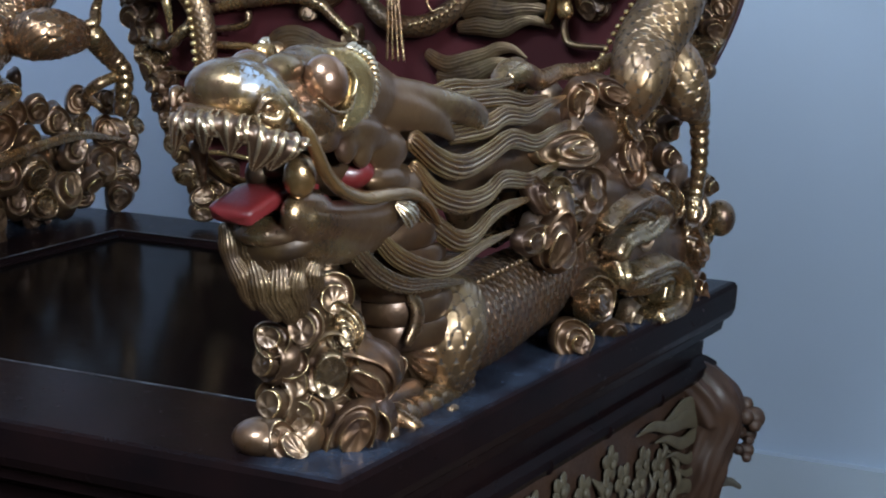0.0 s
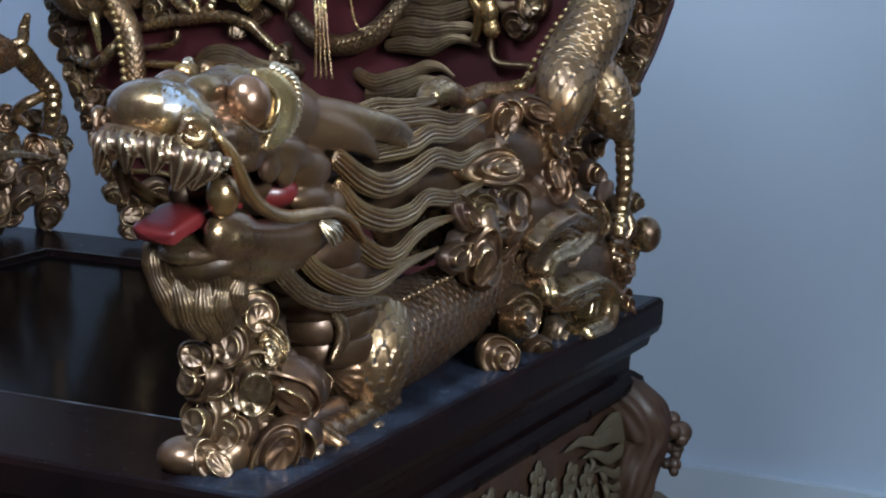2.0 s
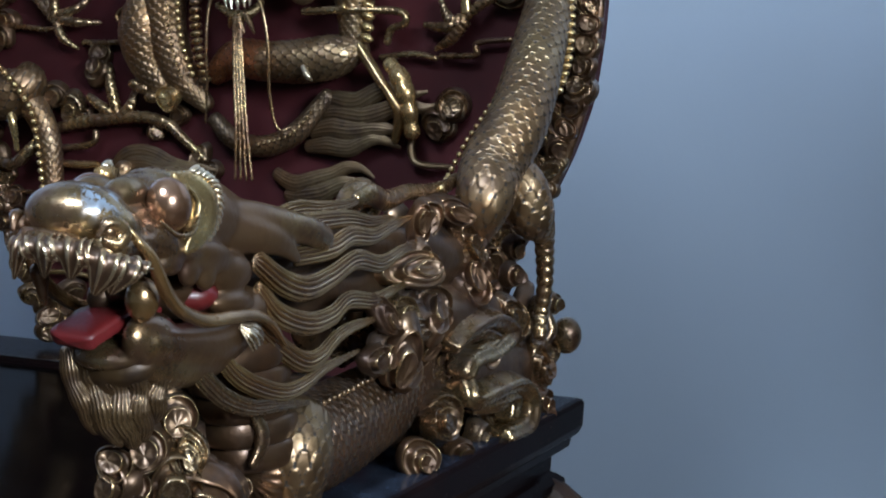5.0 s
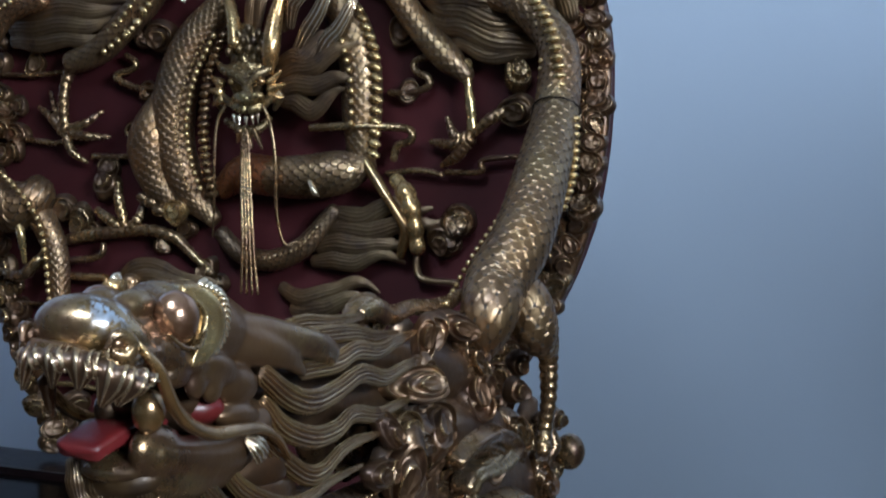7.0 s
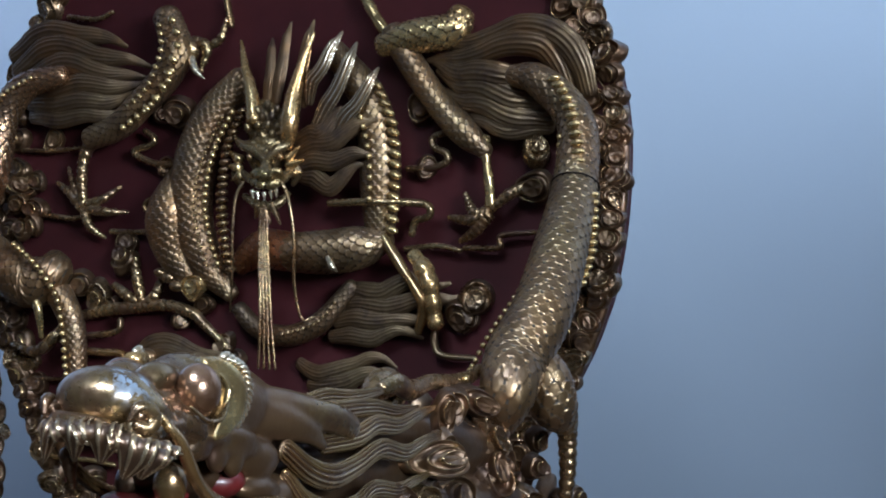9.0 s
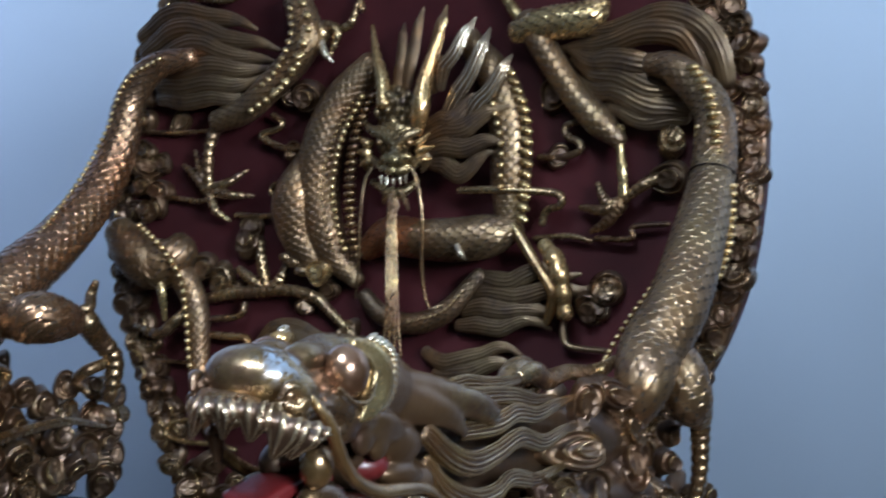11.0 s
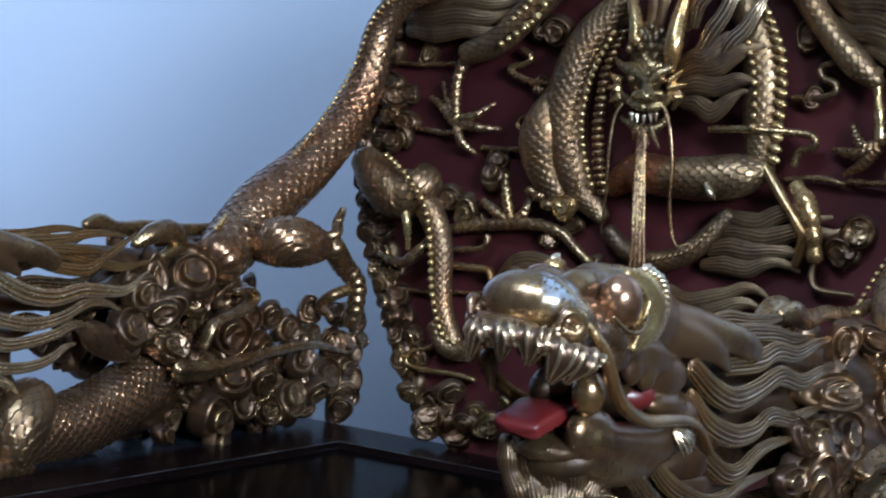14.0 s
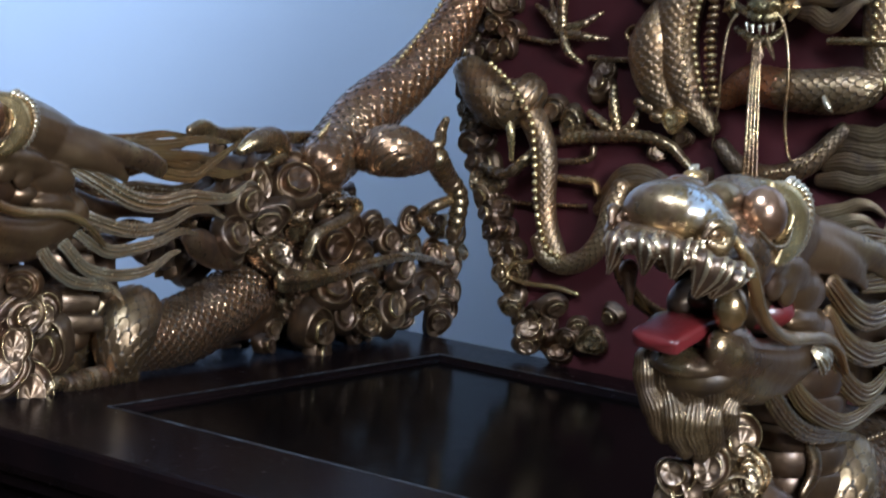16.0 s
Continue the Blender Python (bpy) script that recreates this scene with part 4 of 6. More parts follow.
    add("heel_curl", sweep([(0.428, 0.209, -0.002), (0.428, 0.234, -0.012), (0.428, 0.257, -0.01), (0.428, 0.271, -0.006), (0.428, 0.29, -0.008)], (0.006, 0.0075, 0.0065, 0.005, 0.0025), n=36, m=40, flat=0.7, ridges=6, depth=0.14), GOLD, "small grooved gilded leaf behind the paw")
    for k in range(5):
        y = 0.180 + 0.006 * k
        z = 0.146 - 0.021 * k
        add("chest_plate", sweep([(MID - 0.034, y + 0.01, z), (MID - 0.015, y - 0.026, z), (MID + 0.018, y - 0.026, z), (MID + 0.036, y + 0.012, z), (MID + 0.034, y + 0.04, z + 0.002)], (0.003, 0.0042, 0.0046, 0.0044, 0.003), n=30, m=16, flat=2.6, side=(0, 0, 1)), BOSS, "brown gilded chest plate")
    add("chest_edge", sweep([(0.405, 0.177, 0.102), (0.409, 0.184, 0.087), (0.409, 0.183, 0.074), (0.407, 0.174, 0.061)], (0.005, 0.008, 0.008, 0.005), n=30, m=14, flat=0.6), GOLD)

    # clouds below the head
    k = 0
    for c, r, nrm in (((0.381, 0.058, 0.094), 0.020, (0.5, -0.8, 0.2)), ((0.389, 0.087, 0.112), 0.021, (0.6, -0.7, 0)), ((0.399, 0.088, 0.084), 0.020, (0.6, -0.7, 0.2)), ((0.387, 0.078, 0.055), 0.029, (0.5, -0.8, 0.2)),
                      ((0.409, 0.112, 0.045), 0.027, (0.6, -0.7, 0.2)), ((0.365, 0.047, 0.036), 0.020, (0.3, -0.9, 0.2)), ((0.363, 0.043, 0.068), 0.018, (0.2, -0.9, 0.2)), ((0.373, 0.053, -0.003), 0.022, (0.2, -0.9, -0.1)),
                      ((0.387, 0.071, -0.001), 0.022, (0.5, -0.8, 0)), ((0.405, 0.091, 0.003), 0.028, (0.6, -0.7, 0.1)), ((0.381, 0.059, 0.026), 0.022, (0.4, -0.9, 0)), ((0.395, 0.089, 0.026), 0.021, (0.6, -0.7, 0.2)),
                      ((0.365, 0.042, 0.086), 0.016, (0.2, -0.9, 0.3)), ((0.375, 0.059, 0.048), 0.020, (0.3, -0.9, 0.1)), ((0.409, 0.123, 0.017), 0.016, (0.6, -0.7, 0.2)), ((0.383, 0.076, 0.081), 0.018, (0.4, -0.8, 0.1)),
                      ((0.401, 0.1, 0.064), 0.018, (0.6, -0.7, 0.2)), ((0.371, 0.052, 0.068), 0.017, (0.3, -0.9, 0.1)), ((0.411, 0.138, 0.047), 0.015, (0.6, -0.7, 0.2)),
                      ((0.345, 0.112, 0.077), 0.025, (-0.7, -0.6, 0.1)), ((0.345, 0.1, 0.05), 0.025, (-0.7, -0.6, 0.1)), ((0.345, 0.149, 0.04), 0.024, (-0.7, -0.6, 0.1)), ((0.349, 0.11, 0.106), 0.020, (-0.7, -0.6, 0.1)),
                      ((0.355, 0.148, 0.072), 0.022, (-0.7, -0.6, 0.1)), ((0.339, 0.12, 0.002), 0.030, (-0.7, -0.6, 0.1)), ((0.345, 0.095, 0.023), 0.026, (-0.7, -0.6, 0.1)), ((0.349, 0.162, 0.055), 0.018, (-0.7, -0.6, 0.1))):
        k += 1
        add("cloud", cloud(c, r, nrm, k), BOSS, "curled gilded cloud")
    add("cloud", ball((0.357, 0.039, 0.010), (0.022, 0.022, 0.015)), BROWN, "round gilded cloud boss")
    add("cloud_core", joined(sweep([(0.376, 0.105, 0.012), (0.376, 0.10, 0.05), (0.376, 0.10, 0.09), (0.374, 0.10, 0.14)], (0.022, 0.022, 0.018, 0.012), m=16),
                             sweep([(0.378, 0.06, 0.012), (0.39, 0.12, 0.012), (0.395, 0.2, 0.012)], (0.014, 0.014, 0.012), m=14)), BROWN, "carved cloud bank under the head")
    # clouds on the outer side
    for c, r in (((0.417, 0.461, 0.182), 0.024), ((0.415, 0.583, 0.189), 0.021), ((0.421, 0.574, 0.159), 0.024), ((0.42, 0.421, 0.143), 0.021), ((0.421, 0.488, 0.138), 0.023), ((0.421, 0.458, 0.126), 0.020),
                 ((0.411, 0.488, 0.223), 0.017), ((0.409, 0.569, 0.221), 0.019), ((0.427, 0.662, 0.107), 0.021), ((0.415, 0.695, 0.171), 0.013), ((0.421, 0.682, 0.146), 0.014), ((0.423, 0.416, 0.104), 0.028),
                 ((0.421, 0.381, 0.114), 0.019), ((0.431, 0.481, 0.038), 0.026), ((0.433, 0.724, 0.043), 0.023), ((0.437, 0.724, 0.004), 0.020), ((0.431, 0.525, -0.01), 0.022), ((0.435, 0.43, 0.01), 0.020), ((0.43, 0.577, -0.005), 0.020),
                 ((0.423, 0.624, 0.117), 0.016), ((0.427, 0.776, 0.104), 0.014), ((0.427, 0.715, 0.072), 0.017)):
        k += 1
        add("cloud", cloud(c, r, (0.92, -0.32, 0.05), k), CLOUD if k % 5 == 1 else BOSS, "curled gilded cloud")
    add("cloud", ball((0.431, 0.8, 0.067), (0.017, 0.017, 0.02)), GOLD, "domed gilded cloud boss")
    for pts, r in (([(0.425, 0.505, 0.104), (0.429, 0.528, 0.116), (0.431, 0.577, 0.12), (0.431, 0.62, 0.101), (0.431, 0.586, 0.087), (0.429, 0.537, 0.085), (0.429, 0.524, 0.074)], 0.008),
                   ([(0.425, 0.531, 0.106), (0.431, 0.557, 0.109), (0.431, 0.585, 0.099), (0.431, 0.552, 0.091)], 0.006),
                   ([(0.425, 0.527, 0.063), (0.431, 0.53, 0.048), (0.435, 0.567, 0.05), (0.437, 0.623, 0.048), (0.439, 0.651, 0.029), (0.441, 0.642, 0.003), (0.441, 0.597, 0.001)], 0.009),
                   ([(0.425, 0.556, 0.035), (0.435, 0.58, 0.035), (0.437, 0.618, 0.034), (0.439, 0.615, 0.015)], 0.007)):
        add("cloud_band", sweep(pts, (r, r * 1.25, r * 1.2, r), n=60, m=24, flat=1.9, ridges=5, depth=0.12), GOLD, "winding gilded cloud band")
    for c, r in (((0.431, 0.395, 0.106), 0.021), ((0.429, 0.43, 0.128), 0.016), ((0.429, 0.47, 0.141), 0.017), ((0.425, 0.379, 0.148), 0.014), ((0.425, 0.559, 0.19), 0.017), ((0.427, 0.441, 0.184), 0.020), ((0.427, 0.559, 0.159), 0.019), ((0.437, 0.47, 0.037), 0.020), ((0.439, 0.717, 0.006), 0.016),
                 ((0.437, 0.515, -0.003), 0.017), ((0.433, 0.644, 0.112), 0.016), ((0.419, 0.456, 0.225), 0.014), ((0.419, 0.537, 0.225), 0.016), ((0.437, 0.716, 0.043), 0.018), ((0.431, 0.607, 0.089), 0.016), ((0.425, 0.356, 0.115), 0.015)):
        k += 1
        add("cloud_curl", curl(c, r, (0.92, -0.32, 0.05), k), BOSS if k % 3 else CLOUD, "thin curled gilded cloud")
    for c, r in (((0.397, 0.074, 0.06), 0.025), ((0.417, 0.094, 0.053), 0.022), ((0.415, 0.077, 0.011), 0.022), ((0.407, 0.08, 0.088), 0.015), ((0.383, 0.038, 0.007), 0.016)):
        k += 1
        add("cloud_curl", curl(c, r, (0.5, -0.8, 0.15), k), BOSS if k % 3 else CLOUD, "thin curled gilded cloud")
    for c, r in (((0.349, 0.516, 0.197), 0.022), ((0.345, 0.436, 0.18), 0.018), ((0.345, 0.412, 0.142), 0.017), ((0.345, 0.47, 0.16), 0.018), ((0.347, 0.595, 0.126), 0.022), ((0.349, 0.574, 0.024), 0.024), ((0.347, 0.652, 0.066), 0.020), ((0.347, 0.717, 0.041), 0.021), ((0.347, 0.782, 0.062), 0.020), ((0.345, 0.697, 0.125), 0.017), ((0.345, 0.598, 0.166), 0.018),
                 ((0.351, 0.122, 0.075), 0.020), ((0.351, 0.113, 0.045), 0.020), ((0.347, 0.131, 0.002), 0.022), ((0.351, 0.158, 0.041), 0.018), ((0.355, 0.12, 0.102), 0.016)):
        k += 1
        add("cloud_curl", curl(c, r, (-0.92, -0.32, 0.1), k), BOSS if k % 3 else CLOUD, "thin curled gilded cloud")
    # clouds on the inner side
    for c, r in (((0.335, 0.499, 0.199), 0.028), ((0.335, 0.422, 0.18), 0.021), ((0.335, 0.454, 0.159), 0.024), ((0.335, 0.402, 0.143), 0.023), ((0.335, 0.474, 0.119), 0.023), ((0.335, 0.575, 0.128), 0.028), ((0.335, 0.582, 0.075), 0.025), ((0.335, 0.558, 0.029), 0.029), ((0.331, 0.564, 0), 0.020),
                 ((0.335, 0.638, 0.066), 0.024), ((0.335, 0.683, 0.128), 0.019), ((0.335, 0.699, 0.043), 0.025), ((0.335, 0.765, 0.064), 0.026), ((0.335, 0.775, 0.105), 0.018), ((0.335, 0.731, 0.114), 0.018), ((0.335, 0.824, 0.086), 0.013), ((0.335, 0.798, 0.02), 0.019), ((0.335, 0.63, 0.109), 0.019),
                 ((0.335, 0.527, 0.098), 0.019), ((0.335, 0.652, 0.03), 0.021), ((0.335, 0.825, 0.053), 0.016), ((0.335, 0.717, 0.088), 0.019), ((0.335, 0.724, 0.148), 0.017), ((0.335, 0.828, 0.128), 0.013), ((0.335, 0.832, 0.106), 0.014), ((0.335, 0.647, 0.145), 0.018), ((0.335, 0.603, 0.147), 0.02), ((0.335, 0.747, 0.044), 0.018), ((0.335, 0.607, 0.041), 0.018),
                 ((0.337, 0.798, 0.134), 0.016), ((0.336, 0.802, 0.104), 0.017), ((0.337, 0.806, 0.072), 0.018), ((0.337, 0.812, 0.038), 0.018), ((0.338, 0.780, 0.145), 0.014)):
        k += 1
        add("cloud", cloud(c, r, (-0.92, -0.30, 0.1), k), CLOUD if k % 5 == 1 else BOSS, "curled gilded cloud")
    add("flame", sweep([(0.325, 0.476, 0.091), (0.321, 0.52, 0.09), (0.319, 0.569, 0.096), (0.319, 0.628, 0.104), (0.319, 0.71, 0.108), (0.325, 0.792, 0.093)], (0.014, 0.010, 0.008, 0.006, 0.005, 0.002), n=50, m=24, flat=0.6, ridges=5, depth=0.12), GOLD, "long wavy gilded flame")
    add("flame", sweep([(0.35, 0.337, 0.144), (0.35, 0.36, 0.135), (0.35, 0.393, 0.121), (0.35, 0.426, 0.113)], (0.006, 0.017, 0.016, 0.01), n=24, m=16, flat=0.5), BROWN, "leaf-shaped brown flame")
    add("cloud_band", sweep([(0.325, 0.512, 0.117), (0.321, 0.524, 0.142), (0.321, 0.564, 0.154), (0.321, 0.593, 0.169), (0.321, 0.586, 0.179), (0.321, 0.56, 0.178)], (0.005, 0.006, 0.006, 0.004), n=40, m=12, flat=1.6), GOLD, "winding gilded cloud band")
    wavy_fill(arm, s, 4)
    return arm


right_arm = armrest(1)
left_arm = armrest(-1)


# the hind parts of each armrest's dragon climb to the top of the back
def hind(arm, s, rad, body, bead_line, thigh, shin, toes):
    def add(name, vf, mat, label=""):
        return part(name, vf, mat, arm, label)
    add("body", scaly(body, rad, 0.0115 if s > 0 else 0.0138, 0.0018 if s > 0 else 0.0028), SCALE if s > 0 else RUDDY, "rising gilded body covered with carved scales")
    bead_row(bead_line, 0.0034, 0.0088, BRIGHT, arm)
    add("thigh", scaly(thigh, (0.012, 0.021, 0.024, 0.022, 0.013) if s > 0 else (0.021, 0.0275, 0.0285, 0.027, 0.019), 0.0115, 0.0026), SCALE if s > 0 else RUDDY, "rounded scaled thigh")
    add("shin", sweep(shin, (0.010, 0.0085, 0.007, 0.007) if s > 0 else (0.014, 0.012, 0.0105, 0.009), n=60, m=14, relief=lambda f, th: 0.0016 * abs(math.sin(f * 40)) * np.ones_like(th)), GOLD, "thin ringed shin")
    for t in toes:
        add("toe", sweep(t, (0.007, 0.008, 0.0045), n=20, m=12), GOLD)


hind(right_arm, 1, (0.014, 0.020, 0.027, 0.031, 0.030, 0.027, 0.023, 0.020, 0.017, 0.011), [(0.4, 0.6, 0.143), (0.394, 0.6, 0.184), (0.419, 0.594, 0.229), (0.417, 0.622, 0.262), (0.428, 0.658, 0.306), (0.426, 0.712, 0.372), (0.419, 0.765, 0.436), (0.406, 0.793, 0.502), (0.362, 0.799, 0.544), (0.331, 0.8, 0.551)],
     [(0.395, 0.55, 0.246), (0.373, 0.611, 0.249), (0.381, 0.64, 0.284), (0.399, 0.681, 0.335), (0.401, 0.726, 0.389), (0.398, 0.764, 0.436), (0.397, 0.772, 0.489)],
     [(0.43, 0.655, 0.262), (0.439, 0.648, 0.246), (0.443, 0.648, 0.227), (0.447, 0.655, 0.211), (0.451, 0.67, 0.196)],
     [(0.446, 0.69, 0.197), (0.443, 0.7, 0.177), (0.444, 0.7, 0.155), (0.444, 0.7, 0.134), (0.441, 0.7, 0.107), (0.444, 0.69, 0.086)],
     [[(0.421, 0.76, 0.094), (0.421, 0.74, 0.085), (0.418, 0.73, 0.073)], [(0.423, 0.76, 0.094), (0.428, 0.76, 0.079), (0.426, 0.75, 0.067)]])
hind(left_arm, -1, (0.030, 0.034, 0.034, 0.029, 0.025, 0.021, 0.018, 0.016, 0.011), [(-0.377, 0.55, 0.215), (-0.388, 0.6, 0.242), (-0.385, 0.64, 0.278), (-0.372, 0.7, 0.323), (-0.362, 0.76, 0.383), (-0.352, 0.785, 0.44), (-0.344, 0.793, 0.497), (-0.315, 0.798, 0.536), (-0.266, 0.805, 0.55)],
     [(-0.375, 0.54, 0.251), (-0.395, 0.6, 0.277), (-0.375, 0.65, 0.319), (-0.366, 0.72, 0.389), (-0.36, 0.767, 0.456), (-0.34, 0.775, 0.517), (-0.294, 0.779, 0.546)],
     [(-0.352, 0.600, 0.234), (-0.328, 0.595, 0.238), (-0.317, 0.600, 0.240), (-0.311, 0.615, 0.239), (-0.312, 0.650, 0.235)],
     [(-0.319, 0.69, 0.232), (-0.331, 0.73, 0.209), (-0.323, 0.75, 0.185), (-0.322, 0.75, 0.157), (-0.326, 0.75, 0.136)],
     [[(-0.325, 0.68, 0.242), (-0.316, 0.69, 0.248), (-0.321, 0.7, 0.262), (-0.315, 0.7, 0.277)], [(-0.328, 0.74, 0.178), (-0.337, 0.72, 0.17), (-0.354, 0.72, 0.156), (-0.336, 0.72, 0.144)]])


# a row of bright plates along the spine of the rising body
for line in ([(0.387, 0.775, 0.546), (0.401, 0.768, 0.531), (0.412, 0.763, 0.511), (0.42, 0.76, 0.484), (0.424, 0.757, 0.46), (0.424, 0.755, 0.441)],
             [(0.443, 0.752, 0.424), (0.447, 0.742, 0.393), (0.449, 0.733, 0.367), (0.447, 0.725, 0.347), (0.442, 0.718, 0.327)]):
    along = spline(line, 60)
    plate = None
    for q in along[::5]:
        if plate is None:
            plate = part("spine_plate", ball((0, 0, 0), (0.0085, 0.0045, 0.0042), (0, -12, 0), 8, 12), BRIGHT, right_arm, "bright gilded plate on the spine")
            plate.location = tuple(q)
        else:
            ob = new("spine_plate", plate.data)
            ob.parent, ob.location = right_arm, tuple(q)


# a glued joint shows as a dark line round the rising body
c, ahead = np.array((0.42, 0.762, 0.433)), np.array((0.406, 0.793, 0.502)) - np.array((0.426, 0.712, 0.372))
ahead /= np.linalg.norm(ahead)
u = np.cross(ahead, (1, 0, 0))
u /= np.linalg.norm(u)
v = np.cross(ahead, u)
part("joint_line", sweep([tuple(c + 0.0252 * (u * math.cos(a) + v * math.sin(a))) for a in np.linspace(0, 6.2, 17)], (0.0009, 0.0009), n=64, m=6, side=tuple(ahead)), BLACKWOOD, right_arm, "thin dark joint line")


# ---- the back ----
CX = 0.03
OUT = spline([(0.215, -0.0), (0.275, 0.04), (0.345, 0.155), (0.398, 0.265), (0.418, 0.36), (0.420, 0.46), (0.408, 0.54), (0.375, 0.62), (0.30, 0.70), (0.16, 0.76), (0.0, 0.785)], 60)


def board(front, back, inset):
    V, F = [], []
    n = len(OUT)
    ring = [(CX + (x - inset), z) for x, z in OUT] + [(CX - (x - inset), z) for x, z in OUT[-2::-1]]
    m = len(ring)
    for y in (front, back):
        V += [(x, 0.775 + 0.136 * z + y, max(z - (inset if z > 0.3 else 0), 0)) for x, z in ring]
    F = [list(range(m)), list(range(m, 2 * m))[::-1]] + [[i, i + m, (i + 1) % m + m, (i + 1) % m] for i in range(m)]
    return V, F


back = part("backrest", board(0, 0.03, 0.004), RED, throne, "tall shield-shaped red lacquered back with gilded relief", smooth=False)


part("rim", sweep([(CX + x - 0.006, 0.779 + 0.136 * z, z) for x, z in OUT[::6]] + [(CX - x + 0.006, 0.779 + 0.136 * z, z) for x, z in OUT[54::-6]], (0.007, 0.007), n=160, m=12, side=(0, 1, 0)), BOSS, back, "rounded brown gilded rim of the back")


def rel(name, vf, mat, label=""):
    return part(name, vf, mat, back, label)


rnd = random.Random(5)
k = 0
for sgn in (1, -1):
    for row, (off, r0) in enumerate(((0.0115, 0.0165), (0.036, 0.0155))):
        curve = spline([(x - off, z) for x, z in OUT], 200)
        gap, last = 0.0225 + 0.004 * row, None
        for x, z in curve:
            if last is not None and math.hypot(x - last[0], z - last[1]) < gap:
                continue
            last = (x, z)
            if z < 0.012 or x < 0.02 or (row and rnd.random() < 0.12):
                continue
            k += 1
            r = r0 * rnd.uniform(0.8, 1.15)
            rel("border_cloud", cloud((CX + sgn * x, 0.771 + 0.136 * z - 0.004 * rnd.random(), z + 0.004), r, (0.15 * sgn, -1, 0.1), k), CLOUD if k % 4 == 0 else BOSS, "small gilded border cloud")


# the coiled dragon in the middle of the back
rel("coil", scaly([(-0.027, 0.829, 0.546), (-0.06, 0.819, 0.502), (-0.077, 0.81, 0.447), (-0.076, 0.802, 0.387), (-0.05, 0.798, 0.329), (-0.02, 0.803, 0.296)], (0.016, 0.022, 0.025, 0.024, 0.018, 0.009), 0.0088, 0.0022), SCALE, "scaled gilded coil of the dragon")
rel("haunch", scaly([(-0.096, 0.81, 0.433), (-0.101, 0.799, 0.399), (-0.101, 0.796, 0.372), (-0.092, 0.795, 0.34), (-0.068, 0.799, 0.308)], (0.014, 0.025, 0.028, 0.021, 0.012), 0.0088, 0.0022), SCALE, "scaled gilded haunch")
bead_row([(-0.021, 0.798, 0.508), (-0.037, 0.785, 0.461), (-0.042, 0.776, 0.408), (-0.032, 0.772, 0.363), (-0.022, 0.778, 0.328)], 0.0038, 0.0092, BRIGHT, back)
for p in spline([(-0.013, 0.808, 0.509), (-0.026, 0.798, 0.466), (-0.028, 0.791, 0.41), (-0.021, 0.786, 0.358), (-0.012, 0.787, 0.326)], 22):
    rel("belly_plate", ball(tuple(p), (0.008, 0.007, 0.0042), (0, -15, 0), 8, 10), GOLD)
bead_row([(-0.034, 0.797, 0.501), (-0.049, 0.784, 0.457), (-0.056, 0.774, 0.408), (-0.047, 0.772, 0.362), (-0.039, 0.779, 0.327)], 0.0024, 0.0075, PALE, back)
rel("coil", scaly([(0.093, 0.834, 0.579), (0.14, 0.825, 0.528), (0.162, 0.815, 0.471), (0.168, 0.808, 0.421), (0.17, 0.806, 0.377)], (0.013, 0.020, 0.022, 0.021, 0.015), 0.0088, 0.0022), SCALE, "scaled gilded coil of the dragon")
for i, f in enumerate(np.linspace(0, 1, 15)):
    p = spline([(0.158, 0.813, 0.54), (0.183, 0.803, 0.497), (0.192, 0.796, 0.447), (0.192, 0.791, 0.379)], 15)[i]
    rel("fin_ray", ball(tuple(p), (0.009, 0.006, 0.0045), (0, 20, 0), 8, 10), BRIGHT)
bead_row([(0.144, 0.797, 0.514), (0.166, 0.783, 0.458), (0.17, 0.778, 0.402)], 0.004, 0.012, BRIGHT, back)
rel("coil", scaly([(-0.013, 0.812, 0.332), (0.02, 0.803, 0.351), (0.055, 0.793, 0.350), (0.082, 0.789, 0.349)], (0.012, 0.020, 0.0215, 0.0205), 0.0095, 0.0022, side=(0, 0, 1)), COPPER, "copper-coloured scaled belly coil")
rel("coil", scaly([(0.070, 0.789, 0.349), (0.113, 0.789, 0.351), (0.153, 0.793, 0.358), (0.179, 0.803, 0.368)], (0.021, 0.0235, 0.0225, 0.012), 0.0095, 0.0024, side=(0, 0, 1)), SCALE, "scaled gilded belly coil")
rel("talon", sweep([(0.128, 0.762, 0.346), (0.136, 0.759, 0.336), (0.14, 0.762, 0.331)], (0.003, 0.004, 0.001), n=12, m=8), SILVER)
rel("tail", scaly([(-0.006, 0.799, 0.28), (0.021, 0.794, 0.26), (0.063, 0.791, 0.253), (0.104, 0.794, 0.271), (0.139, 0.802, 0.313)], (0.008, 0.010, 0.011, 0.011, 0.008), 0.0075, 0.002, side=(0, 0, 1)), DULL, "scaled tarnished tail")
bead_row([(0.063, 0.778, 0.256), (0.104, 0.78, 0.27), (0.13, 0.786, 0.299)], 0.0026, 0.007, GOLD, back)


def tress(pts, r, mat=DULL, name="mane_lock", ridges=9, flat=0.55):
    c = spline(pts, 9)
    c[:, 2] += 0.0040 * np.sin(np.arange(9) * 1.5 + 400 * r + 30 * c[0, 2]) * np.linspace(0.3, 1, 9)
    pts = [tuple(p) for p in c]
    plain = mat is DULL
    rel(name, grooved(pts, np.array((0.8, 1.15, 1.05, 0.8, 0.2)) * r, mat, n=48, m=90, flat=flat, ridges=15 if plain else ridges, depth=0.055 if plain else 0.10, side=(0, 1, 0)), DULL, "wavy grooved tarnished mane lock")


